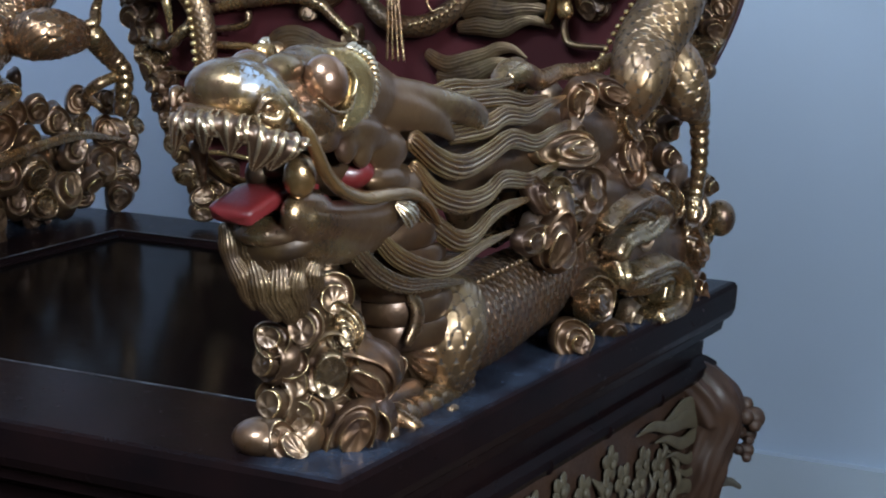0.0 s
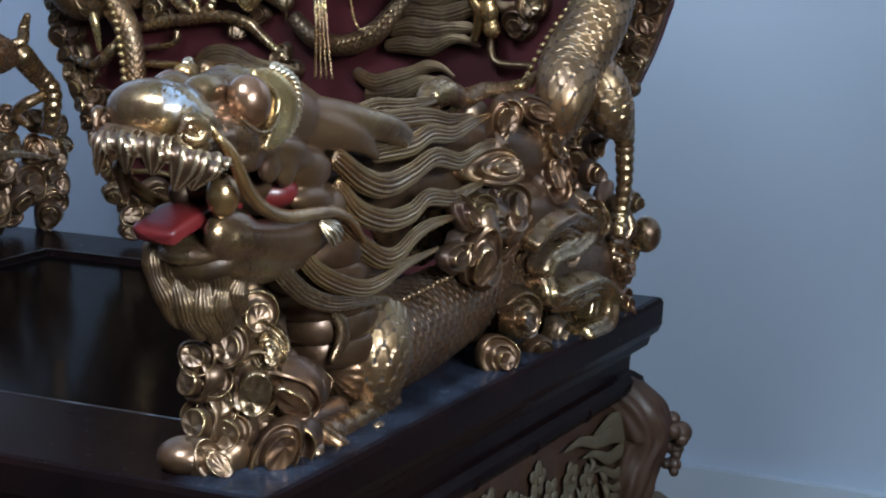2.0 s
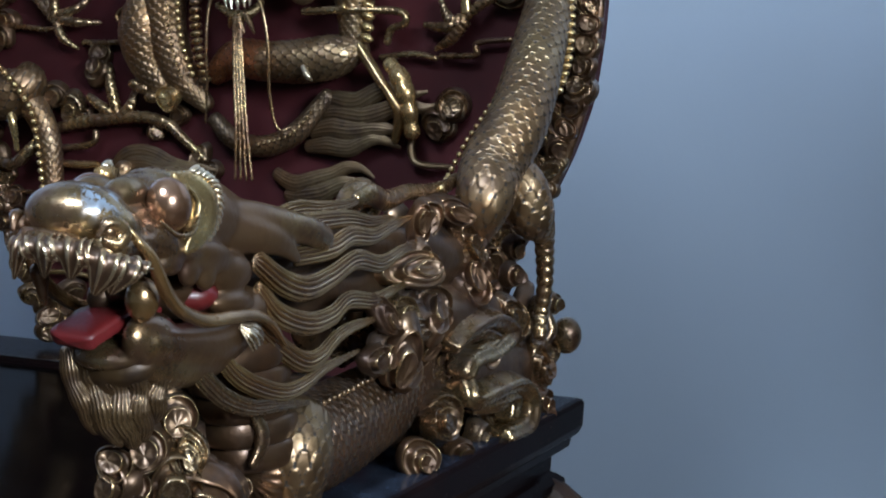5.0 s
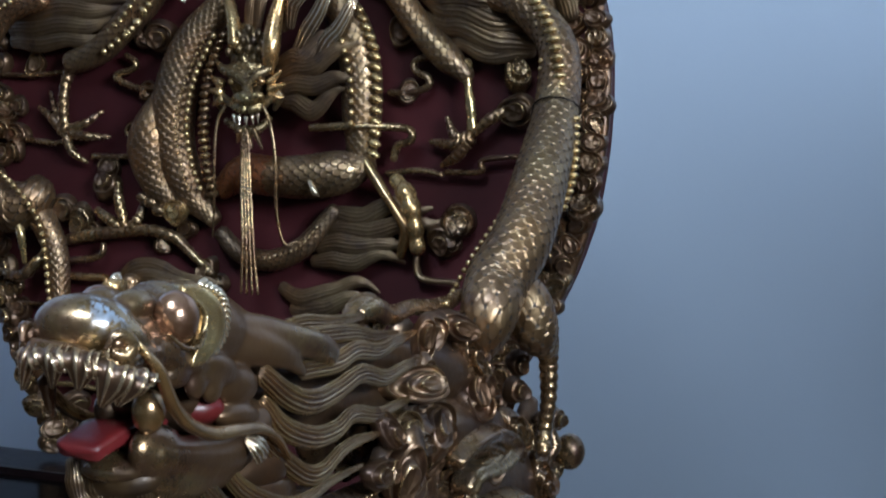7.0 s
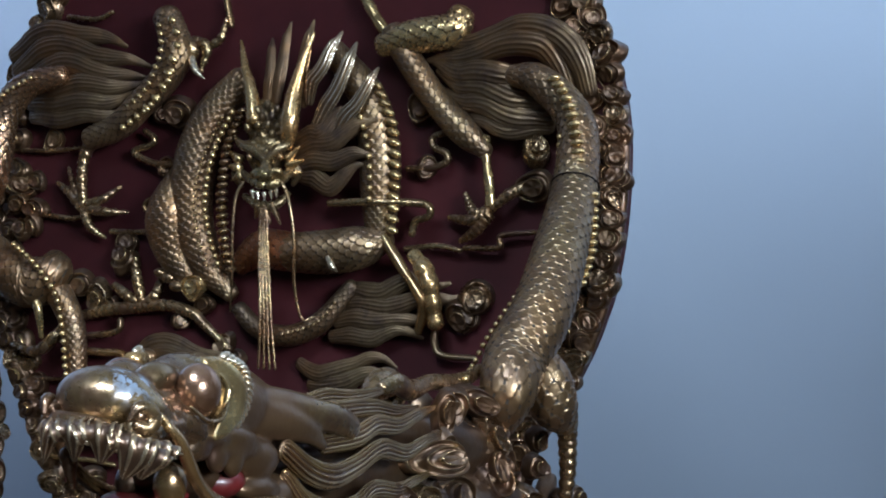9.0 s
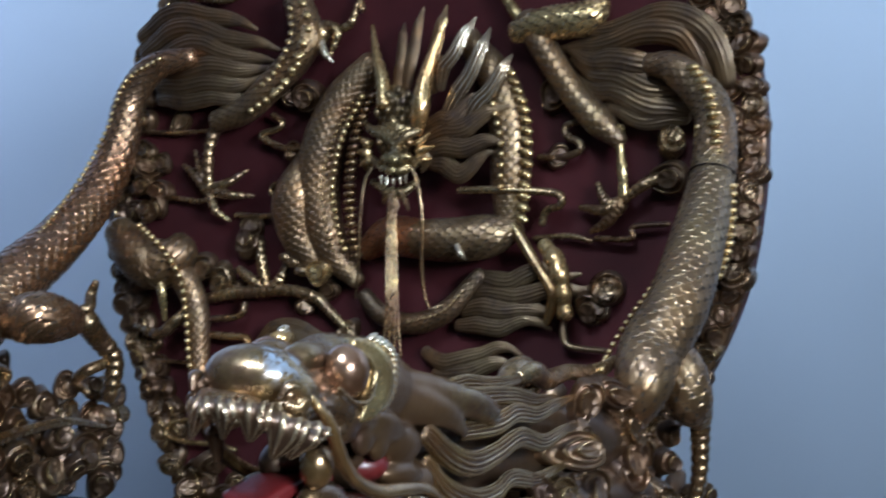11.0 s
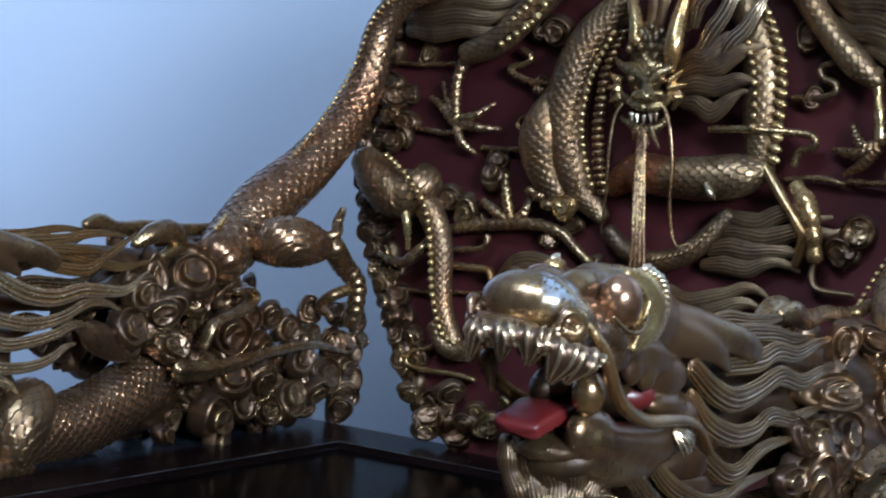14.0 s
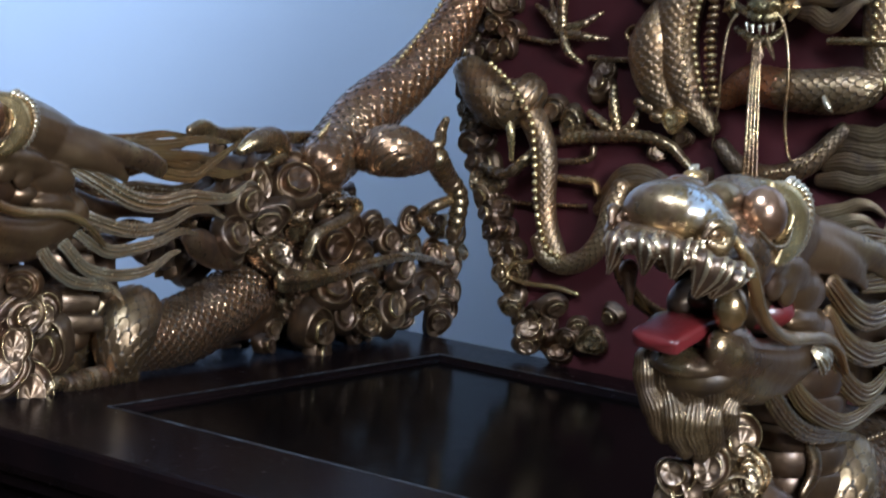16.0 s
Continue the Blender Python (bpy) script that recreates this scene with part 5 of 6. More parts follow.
for pts, r in (([(0.134, 0.805, 0.308), (0.176, 0.797, 0.309), (0.215, 0.799, 0.321), (0.258, 0.807, 0.321)], 0.010), ([(0.133, 0.803, 0.292), (0.185, 0.795, 0.294), (0.225, 0.796, 0.3), (0.279, 0.807, 0.311)], 0.010),
               ([(0.122, 0.8, 0.272), (0.167, 0.793, 0.278), (0.207, 0.795, 0.277), (0.236, 0.804, 0.286)], 0.010), ([(0.117, 0.798, 0.256), (0.162, 0.792, 0.257), (0.195, 0.793, 0.265), (0.229, 0.801, 0.263)], 0.009),
               ([(0.077, 0.797, 0.223), (0.11, 0.79, 0.211), (0.14, 0.791, 0.224), (0.169, 0.795, 0.233), (0.2, 0.796, 0.226)], 0.009), ([(0.094, 0.794, 0.2), (0.133, 0.788, 0.201), (0.159, 0.788, 0.216), (0.192, 0.792, 0.213)], 0.010),
               ([(-0.147, 0.792, 0.201), (-0.122, 0.788, 0.229), (-0.079, 0.787, 0.235), (-0.035, 0.785, 0.222), (-0.002, 0.793, 0.222)], 0.010), ([(-0.152, 0.79, 0.187), (-0.114, 0.783, 0.218), (-0.07, 0.78, 0.226), (-0.019, 0.784, 0.214)], 0.009)):
    tress(pts, r)

# its face, seen from the front
face = rel("face", joined(ball((0.02, 0.804, 0.494), (0.025, 0.014, 0.03), (0, 0, 0)),
                          ball((0.028, 0.794, 0.46), (0.024, 0.014, 0.026), (0, 0, 0)),
                          sweep([(-0.016, 0.796, 0.48), (0.002, 0.782, 0.47), (0.022, 0.773, 0.464), (0.041, 0.766, 0.454)], (0.002, 0.005, 0.0058, 0.004), n=24, m=12),
                          sweep([(0.046, 0.766, 0.454), (0.055, 0.773, 0.465), (0.064, 0.782, 0.472), (0.066, 0.796, 0.483)], (0.004, 0.0058, 0.005, 0.002), n=24, m=12),
                          sweep([(-0.0, 0.79, 0.473), (0.018, 0.782, 0.472), (0.033, 0.776, 0.466)], (0.002, 0.004, 0.003), n=24, m=12),
                          sweep([(0.042, 0.776, 0.466), (0.05, 0.782, 0.473), (0.058, 0.79, 0.475)], (0.003, 0.004, 0.002), n=24, m=12),
                          sweep([(0.035, 0.78, 0.467), (0.041, 0.771, 0.452), (0.048, 0.762, 0.439)], (0.005, 0.006, 0.009), n=24, m=12),
                          ball((0.048, 0.763, 0.436), (0.017, 0.015, 0.0085), (0, 0, 0)),
                          sweep([(0.027, 0.766, 0.431), (0.034, 0.758, 0.438), (0.046, 0.753, 0.44), (0.049, 0.752, 0.434)], (0.003, 0.0045, 0.004, 0.003), n=24, m=12),
                          sweep([(0.058, 0.752, 0.434), (0.06, 0.753, 0.44), (0.066, 0.758, 0.44), (0.065, 0.766, 0.432)], (0.003, 0.004, 0.0045, 0.003), n=24, m=12),
                          sweep([(-0.003, 0.788, 0.441), (0.017, 0.774, 0.432), (0.035, 0.762, 0.426), (0.051, 0.758, 0.424), (0.061, 0.762, 0.427), (0.066, 0.774, 0.434), (0.068, 0.788, 0.443)], (0.003, 0.0045, 0.005, 0.005, 0.005, 0.0045, 0.003), n=24, m=12),
                          sweep([(0.003, 0.79, 0.411), (0.024, 0.78, 0.403), (0.041, 0.776, 0.4), (0.053, 0.78, 0.404), (0.06, 0.79, 0.415)], (0.004, 0.0055, 0.007, 0.0055, 0.004), n=24, m=12),
                          sweep([(-0.006, 0.79, 0.446), (-0.01, 0.792, 0.435), (-0.004, 0.794, 0.422)], (0.003, 0.006, 0.003), n=24, m=12),
                          sweep([(0.068, 0.79, 0.45), (0.071, 0.792, 0.44), (0.064, 0.794, 0.426)], (0.003, 0.006, 0.003), n=24, m=12),
                          ball((0.019, 0.787, 0.51), (0.0042, 0.0042, 0.0055), (0, 0, 0)),
                          ball((0.032, 0.787, 0.516), (0.0042, 0.0042, 0.0055), (0, 0, 0)),
                          ball((0.045, 0.787, 0.511), (0.0042, 0.0042, 0.0055), (0, 0, 0)),
                          ball((0.012, 0.787, 0.5), (0.0042, 0.0042, 0.0055), (0, 0, 0)),
                          ball((0.025, 0.787, 0.503), (0.0042, 0.0042, 0.0055), (0, 0, 0)),
                          ball((0.038, 0.787, 0.503), (0.0042, 0.0042, 0.0055), (0, 0, 0)),
                          ball((0.05, 0.787, 0.5), (0.0042, 0.0042, 0.0055), (0, 0, 0)),
                          ball((0.006, 0.787, 0.49), (0.0042, 0.0042, 0.0055), (0, 0, 0)),
                          ball((0.02, 0.787, 0.493), (0.0042, 0.0042, 0.0055), (0, 0, 0)),
                          ball((0.033, 0.787, 0.494), (0.0042, 0.0042, 0.0055), (0, 0, 0)),
                          ball((0.046, 0.787, 0.492), (0.0042, 0.0042, 0.0055), (0, 0, 0)),
                          ball((0.026, 0.787, 0.482), (0.0042, 0.0042, 0.0055), (0, 0, 0)),
                          ball((0.039, 0.787, 0.483), (0.0042, 0.0042, 0.0055), (0, 0, 0)),
                          ball((0.055, 0.787, 0.488), (0.0042, 0.0042, 0.0055), (0, 0, 0))), FACE, "front of the gilded dragon face")
blended(face, 0.0012, 1)
for a, b in (((0.061, 0.787, 0.456), (0.074, 0.789, 0.469)), ((0.063, 0.786, 0.448), (0.081, 0.787, 0.454)), ((0.063, 0.785, 0.439), (0.077, 0.79, 0.44)), ((-0.003, 0.787, 0.453), (-0.021, 0.793, 0.462)), ((-0.003, 0.785, 0.443), (-0.021, 0.791, 0.445)), ((0.001, 0.784, 0.434), (-0.014, 0.788, 0.429))):
    rel("cheek_spike", sweep([a, b], (0.0065, 0.0015), n=12, m=14, ridges=4, depth=0.12), BRIGHT)
rel("eye", ball((0.019, 0.773, 0.456), 0.0045), PALE, "small round bulging eye")
rel("eye", ball((0.058, 0.773, 0.457), 0.0045), PALE, "small round bulging eye")
rel("horn", sweep([(0.014, 0.788, 0.499), (0.005, 0.797, 0.528), (-0.01, 0.806, 0.561), (-0.021, 0.815, 0.591)], (0.009, 0.008, 0.005, 0.002), n=30, m=14), BRIGHT, "tapering bright gilded horn")
rel("horn", sweep([(0.062, 0.784, 0.469), (0.064, 0.782, 0.494), (0.064, 0.792, 0.53), (0.07, 0.802, 0.569), (0.077, 0.811, 0.599)], (0.006, 0.011, 0.009, 0.005, 0.002), n=34, m=14), BRIGHT, "tapering bright gilded horn")
for pts, r, mat in (([(0.022, 0.803, 0.52), (0.024, 0.806, 0.549), (0.021, 0.812, 0.572), (0.019, 0.818, 0.598)], 0.0062, DULL),
                    ([(0.034, 0.803, 0.52), (0.037, 0.806, 0.552), (0.039, 0.812, 0.582), (0.042, 0.82, 0.616)], 0.0066, DULL),
                    ([(0.057, 0.803, 0.524), (0.065, 0.804, 0.556), (0.069, 0.81, 0.585), (0.072, 0.82, 0.618)], 0.0066, PALE),
                    ([(0.078, 0.802, 0.521), (0.085, 0.796, 0.544), (0.097, 0.796, 0.561), (0.105, 0.802, 0.58), (0.113, 0.812, 0.604)], 0.007, SILVER),
                    ([(0.088, 0.8, 0.492), (0.107, 0.795, 0.519), (0.121, 0.794, 0.544), (0.13, 0.8, 0.568), (0.133, 0.81, 0.592)], 0.0078, SILVER),
                    ([(0.111, 0.798, 0.477), (0.132, 0.793, 0.506), (0.148, 0.793, 0.526), (0.158, 0.798, 0.543), (0.163, 0.806, 0.562)], 0.0075, SILVER),
                    ([(0.068, 0.806, 0.518), (0.068, 0.806, 0.54), (0.075, 0.812, 0.56)], 0.0055, DULL)):
    tress(pts, r, mat)
for a, b, c in (((0.066, 0.798, 0.463), (0.118, 0.79, 0.478), (0.167, 0.799, 0.505)), ((0.067, 0.796, 0.45), (0.121, 0.787, 0.456), (0.169, 0.788, 0.463)), ((0.07, 0.8, 0.438), (0.116, 0.788, 0.427), (0.154, 0.792, 0.454)), ((0.067, 0.8, 0.476), (0.102, 0.793, 0.487), (0.135, 0.806, 0.52))):
    tress([a, tuple((np.array(a) + np.array(b)) / 2), b, c], 0.010, DULL)
for j, dx in enumerate((-5, -1.5, 2, 5.5)):
    a, b, c, d = [np.array(v) for v in ((0.04, 0.769, 0.397), (0.044, 0.766, 0.336), (0.05, 0.762, 0.273), (0.054, 0.76, 0.217))]
    o = np.array((dx * 0.0011, 0, 0))
    rel("beard_strand", sweep([a + o * 0.6, b + o, c + o * 1.2, d + o * 1.9], (0.0021, 0.0022, 0.0021, 0.0016), n=30, m=8), GOLD, "thin straight gilded beard strand")
rel("whisker", sweep([(0.011, 0.773, 0.427), (0.004, 0.769, 0.411), (0.002, 0.766, 0.372), (0.001, 0.769, 0.327), (-0.006, 0.778, 0.278)], (0.0022, 0.002, 0.0018, 0.001), n=40, m=8), GOLD, "thin curved gilded whisker")
rel("whisker", sweep([(0.058, 0.765, 0.438), (0.075, 0.761, 0.415), (0.085, 0.76, 0.371), (0.086, 0.763, 0.314), (0.094, 0.767, 0.276), (0.107, 0.773, 0.278)], (0.0024, 0.0022, 0.002, 0.0012), n=44, m=8), GOLD, "thin curved gilded whisker")
for a, b in (((0.026, 0.768, 0.417), (0.028, 0.767, 0.409)), ((0.034, 0.766, 0.416), (0.036, 0.764, 0.408)), ((0.044, 0.764, 0.415), (0.045, 0.763, 0.407)), ((0.051, 0.766, 0.417), (0.053, 0.765, 0.409)), ((0.057, 0.768, 0.419), (0.058, 0.767, 0.411))):
    rel("tooth", sweep([a, b], (0.0032, 0.001), n=6, m=8), SILVER)
for a, b in (((0.039, 0.774, 0.4), (0.048, 0.772, 0.381)), ((0.048, 0.775, 0.402), (0.061, 0.772, 0.381)), ((0.031, 0.774, 0.4), (0.028, 0.773, 0.387))):
    rel("chin_tuft", sweep([a, b], (0.005, 0.0015), n=10, m=16, ridges=5, depth=0.12), GOLD)


# limbs, claws and cloud frets on the red ground
def limb(name, pts, r, ring=30, mat=GOLD):
    rel(name, sweep(pts, r, n=50, m=12, relief=lambda f, th: 0.001 * abs(math.sin(f * ring)) * np.ones_like(th)), mat, "thin ringed gilded limb")


limb("shin", [(-0.231, 0.819, 0.472), (-0.238, 0.814, 0.45), (-0.238, 0.81, 0.423), (-0.235, 0.81, 0.39)], (0.008, 0.0065, 0.006, 0.006))
for t in ([(-0.236, 0.81, 0.393), (-0.209, 0.81, 0.401), (-0.188, 0.822, 0.418)], [(-0.234, 0.81, 0.39), (-0.201, 0.806, 0.387), (-0.175, 0.818, 0.387)], [(-0.235, 0.81, 0.39), (-0.221, 0.805, 0.368), (-0.204, 0.813, 0.355)], [(-0.237, 0.81, 0.39), (-0.248, 0.813, 0.408), (-0.267, 0.823, 0.439)], [(-0.239, 0.81, 0.392), (-0.257, 0.812, 0.408), (-0.284, 0.822, 0.421)]):
    limb("toe", t, (0.0055, 0.005, 0.0015), 20)
limb("shin", [(0.288, 0.818, 0.48), (0.295, 0.813, 0.459), (0.3, 0.81, 0.435), (0.303, 0.811, 0.409)], (0.009, 0.005, 0.005, 0.006), 8, BRIGHT)
for t in ([(0.342, 0.82, 0.431), (0.325, 0.808, 0.421), (0.301, 0.807, 0.399)], [(0.3, 0.81, 0.401), (0.284, 0.809, 0.4), (0.268, 0.82, 0.421)], [(0.301, 0.809, 0.398), (0.279, 0.808, 0.392), (0.25, 0.817, 0.394)], [(0.301, 0.809, 0.398), (0.286, 0.809, 0.38), (0.265, 0.815, 0.368)]):
    limb("toe", t, (0.007, 0.006, 0.0025), 26)
limb("toe", [(-0.155, 0.806, 0.332), (-0.149, 0.799, 0.312), (-0.138, 0.797, 0.279)], (0.004, 0.006, 0.006), 24)
limb("toe", [(-0.183, 0.804, 0.299), (-0.159, 0.796, 0.288), (-0.137, 0.797, 0.276)], (0.004, 0.006, 0.006), 20)
limb("toe", [(-0.22, 0.799, 0.262), (-0.177, 0.794, 0.271), (-0.136, 0.795, 0.276)], (0.006, 0.007, 0.007), 30)
limb("toe", [(-0.116, 0.803, 0.311), (-0.12, 0.797, 0.291), (-0.134, 0.795, 0.276)], (0.004, 0.006, 0.007), 20)
limb("shin", [(-0.136, 0.795, 0.276), (-0.099, 0.795, 0.279), (-0.068, 0.796, 0.272), (-0.052, 0.796, 0.26), (-0.018, 0.797, 0.233)], (0.006, 0.007, 0.006, 0.004), 44)
for c, r in (((-0.097, 0.788, 0.313), 0.010), ((-0.081, 0.782, 0.304), 0.010), ((-0.109, 0.788, 0.318), 0.008)):
    rel("knuckle", ball(c, (r, r * 0.8, r * 0.7)), GOLD)
rel("knob", cloud((-0.059, 0.781, 0.304), 0.016, (0.3, -0.9, 0), 3), BRIGHT, "octagonal gilded knob in a claw")
limb("shin", [(0.179, 0.796, 0.371), (0.209, 0.787, 0.336), (0.231, 0.783, 0.31), (0.238, 0.785, 0.295), (0.228, 0.791, 0.267)], (0.006, 0.0055, 0.006, 0.007, 0.004), 6, PALE)
rel("foot", sweep([(0.219, 0.793, 0.352), (0.237, 0.785, 0.335), (0.246, 0.782, 0.315), (0.253, 0.784, 0.275)], (0.006, 0.010, 0.009, 0.007), n=40, m=14, relief=lambda f, th: 0.0022 * abs(math.sin(f * 16)) * np.ones_like(th)), BRIGHT, "bumpy bright gilded foot")


def fret(pts, r=0.0042, mat=GOLD):
    rel("cloud_fret", sweep(pts, (r, r, r * 0.9), n=60, m=10, flat=1.3, side=(0, 1, 0)), mat, "thin bent gilded cloud line")


fret([(-0.109, 0.824, 0.446), (-0.139, 0.822, 0.446), (-0.167, 0.823, 0.455), (-0.17, 0.824, 0.462), (-0.15, 0.825, 0.468), (-0.145, 0.826, 0.476), (-0.159, 0.827, 0.485)])
fret([(-0.198, 0.816, 0.363), (-0.153, 0.815, 0.364), (-0.136, 0.813, 0.369), (-0.141, 0.815, 0.384), (-0.15, 0.816, 0.393), (-0.147, 0.818, 0.402), (-0.134, 0.818, 0.405)], 0.0035)
fret([(0.117, 0.785, 0.406), (0.167, 0.786, 0.409), (0.218, 0.801, 0.409), (0.233, 0.802, 0.405), (0.232, 0.803, 0.395), (0.215, 0.806, 0.389), (0.21, 0.806, 0.374)], 0.0045)
fret([(0.195, 0.824, 0.447), (0.222, 0.822, 0.448), (0.242, 0.823, 0.455), (0.242, 0.824, 0.465), (0.226, 0.825, 0.472), (0.224, 0.827, 0.483), (0.242, 0.828, 0.489)])
fret([(0.273, 0.812, 0.361), (0.314, 0.81, 0.363), (0.316, 0.812, 0.376), (0.354, 0.815, 0.381)], 0.0035)
fret([(0.199, 0.814, 0.357), (0.24, 0.812, 0.362), (0.267, 0.812, 0.358)], 0.0035)
fret([(-0.224, 0.793, 0.236), (-0.181, 0.792, 0.242), (-0.168, 0.793, 0.248), (-0.167, 0.794, 0.259)])
fret([(-0.221, 0.791, 0.219), (-0.186, 0.789, 0.219), (-0.16, 0.789, 0.219), (-0.152, 0.787, 0.207)], 0.005, PALE)
fret([(-0.29, 0.794, 0.181), (-0.243, 0.792, 0.183)], 0.0028)
fret([(-0.21, 0.794, 0.186), (-0.17, 0.793, 0.19)], 0.0028)
fret([(-0.342, 0.831, 0.459), (-0.297, 0.829, 0.459), (-0.246, 0.828, 0.464)], 0.003)
fret([(-0.297, 0.819, 0.38), (-0.257, 0.816, 0.377), (-0.238, 0.815, 0.379)], 0.0035)
fret([(0.245, 0.8, 0.274), (0.246, 0.796, 0.256), (0.256, 0.794, 0.243), (0.295, 0.796, 0.241)], 0.004, DULL)
fret([(-0.218, 0.784, 0.129), (-0.231, 0.781, 0.116), (-0.254, 0.778, 0.109), (-0.257, 0.776, 0.094), (-0.228, 0.775, 0.09), (-0.189, 0.775, 0.091), (-0.161, 0.779, 0.087)], 0.0035, PALE)

for c, r in (((-0.172, 0.813, 0.351), 0.015), ((-0.176, 0.808, 0.334), 0.018), ((-0.233, 0.802, 0.298), 0.018), ((-0.208, 0.801, 0.282), 0.017), ((-0.19, 0.802, 0.273), 0.013), ((-0.116, 0.828, 0.506), 0.020), ((-0.136, 0.832, 0.507), 0.014), ((0.292, 0.801, 0.306), 0.019), ((0.273, 0.801, 0.283), 0.018),
             ((0.282, 0.804, 0.287), 0.014), ((0.206, 0.833, 0.517), 0.019), ((0.35, 0.824, 0.475), 0.017), ((0.352, 0.815, 0.43), 0.020), ((-0.294, 0.829, 0.473), 0.014), ((-0.056, 0.801, 0.283), 0.013), ((-0.086, 0.801, 0.264), 0.013), ((-0.028, 0.797, 0.236), 0.014), ((-0.011, 0.797, 0.221), 0.012),
             ((0.217, 0.826, 0.448), 0.013), ((-0.129, 0.825, 0.442), 0.011), ((-0.342, 0.822, 0.435), 0.015), ((-0.334, 0.82, 0.416), 0.017), ((-0.314, 0.82, 0.421), 0.013), ((-0.339, 0.816, 0.392), 0.014), ((-0.316, 0.816, 0.387), 0.015), ((-0.329, 0.812, 0.362), 0.014), ((-0.313, 0.813, 0.366), 0.013),
             ((-0.246, 0.771, 0.058), 0.015), ((-0.212, 0.766, 0.037), 0.019), ((-0.186, 0.772, 0.068), 0.017), ((-0.162, 0.766, 0.034), 0.015), ((-0.127, 0.766, 0.037), 0.018), ((-0.215, 0.763, 0.018), 0.016), ((-0.194, 0.771, 0.046), 0.013), ((-0.154, 0.772, 0.049), 0.012), ((-0.268, 0.776, 0.099), 0.013), ((-0.112, 0.774, 0.069), 0.014)):
    k += 1
    rel("cloud", cloud(c, r, (0.25, -0.95, 0.05), k), CLOUD if k % 4 == 1 else BOSS, "small curled gilded cloud")

# smaller dragons at the sides of the back
rel("side_coil", scaly([(-0.351, 0.791, 0.335), (-0.318, 0.783, 0.31), (-0.286, 0.782, 0.298), (-0.262, 0.788, 0.314), (-0.267, 0.8, 0.327)], (0.018, 0.027, 0.029, 0.024, 0.012), 0.0098, 0.0026), SCALE, "scaled coil of a small side dragon")
rel("side_coil", scaly([(-0.276, 0.791, 0.306), (-0.243, 0.785, 0.277), (-0.225, 0.782, 0.241), (-0.217, 0.777, 0.194), (-0.208, 0.773, 0.162), (-0.189, 0.769, 0.13)], (0.017, 0.015, 0.0135, 0.012, 0.012, 0.011), 0.0075, 0.002), SCALE, "scaled coil of a small side dragon")
rel("side_coil", scaly([(-0.215, 0.771, 0.145), (-0.201, 0.768, 0.126), (-0.175, 0.768, 0.121), (-0.146, 0.767, 0.134), (-0.126, 0.767, 0.163), (-0.121, 0.772, 0.197), (-0.114, 0.775, 0.221)], (0.0105, 0.011, 0.011, 0.0115, 0.012, 0.012, 0.01), 0.0075, 0.002), SCALE, "scaled coil of a small side dragon")
bead_row([(-0.301, 0.762, 0.345), (-0.268, 0.753, 0.327), (-0.245, 0.757, 0.301), (-0.235, 0.762, 0.278), (-0.226, 0.762, 0.233), (-0.219, 0.760, 0.190), (-0.200, 0.757, 0.142), (-0.180, 0.756, 0.131)], 0.0042, 0.0098, BRIGHT, back)
limb("shin", [(-0.278, 0.774, 0.289), (-0.267, 0.767, 0.266), (-0.269, 0.777, 0.234)], (0.006, 0.0045, 0.003), 4, BRIGHT)
limb("shin", [(-0.245, 0.788, 0.246), (-0.259, 0.78, 0.228), (-0.278, 0.778, 0.216), (-0.318, 0.787, 0.222)], (0.006, 0.007, 0.006, 0.003), 20)
for pts, r in (([(-0.352, 0.831, 0.556), (-0.303, 0.824, 0.584), (-0.232, 0.82, 0.578), (-0.185, 0.822, 0.569), (-0.157, 0.831, 0.56)], 0.013), ([(-0.341, 0.829, 0.542), (-0.28, 0.818, 0.563), (-0.22, 0.815, 0.557), (-0.163, 0.829, 0.546)], 0.013), ([(-0.326, 0.827, 0.528), (-0.266, 0.812, 0.535), (-0.209, 0.812, 0.54), (-0.162, 0.828, 0.539)], 0.012),
               ([(-0.324, 0.825, 0.514), (-0.264, 0.811, 0.518), (-0.215, 0.812, 0.52), (-0.169, 0.827, 0.532)], 0.012), ([(-0.324, 0.827, 0.5), (-0.272, 0.813, 0.501), (-0.215, 0.813, 0.503), (-0.184, 0.827, 0.515)], 0.011), ([(-0.363, 0.838, 0.577), (-0.317, 0.831, 0.6), (-0.256, 0.827, 0.603), (-0.194, 0.835, 0.587)], 0.013),
               ([(0.381, 0.829, 0.542), (0.362, 0.82, 0.582), (0.319, 0.818, 0.585), (0.266, 0.823, 0.575), (0.209, 0.834, 0.565)], 0.013), ([(0.406, 0.828, 0.536), (0.39, 0.82, 0.583), (0.342, 0.821, 0.603), (0.27, 0.825, 0.59), (0.213, 0.836, 0.581)], 0.013),
               ([(0.336, 0.829, 0.547), (0.316, 0.814, 0.551), (0.277, 0.816, 0.553), (0.215, 0.834, 0.565)], 0.013), ([(0.358, 0.826, 0.523), (0.325, 0.813, 0.527), (0.284, 0.816, 0.538), (0.224, 0.832, 0.553)], 0.013),
               ([(0.363, 0.825, 0.502), (0.326, 0.814, 0.509), (0.286, 0.816, 0.52), (0.233, 0.83, 0.534)], 0.013), ([(0.363, 0.826, 0.496), (0.326, 0.816, 0.494), (0.293, 0.817, 0.499), (0.256, 0.827, 0.513)], 0.010)):
    tress(pts, r, DULL)
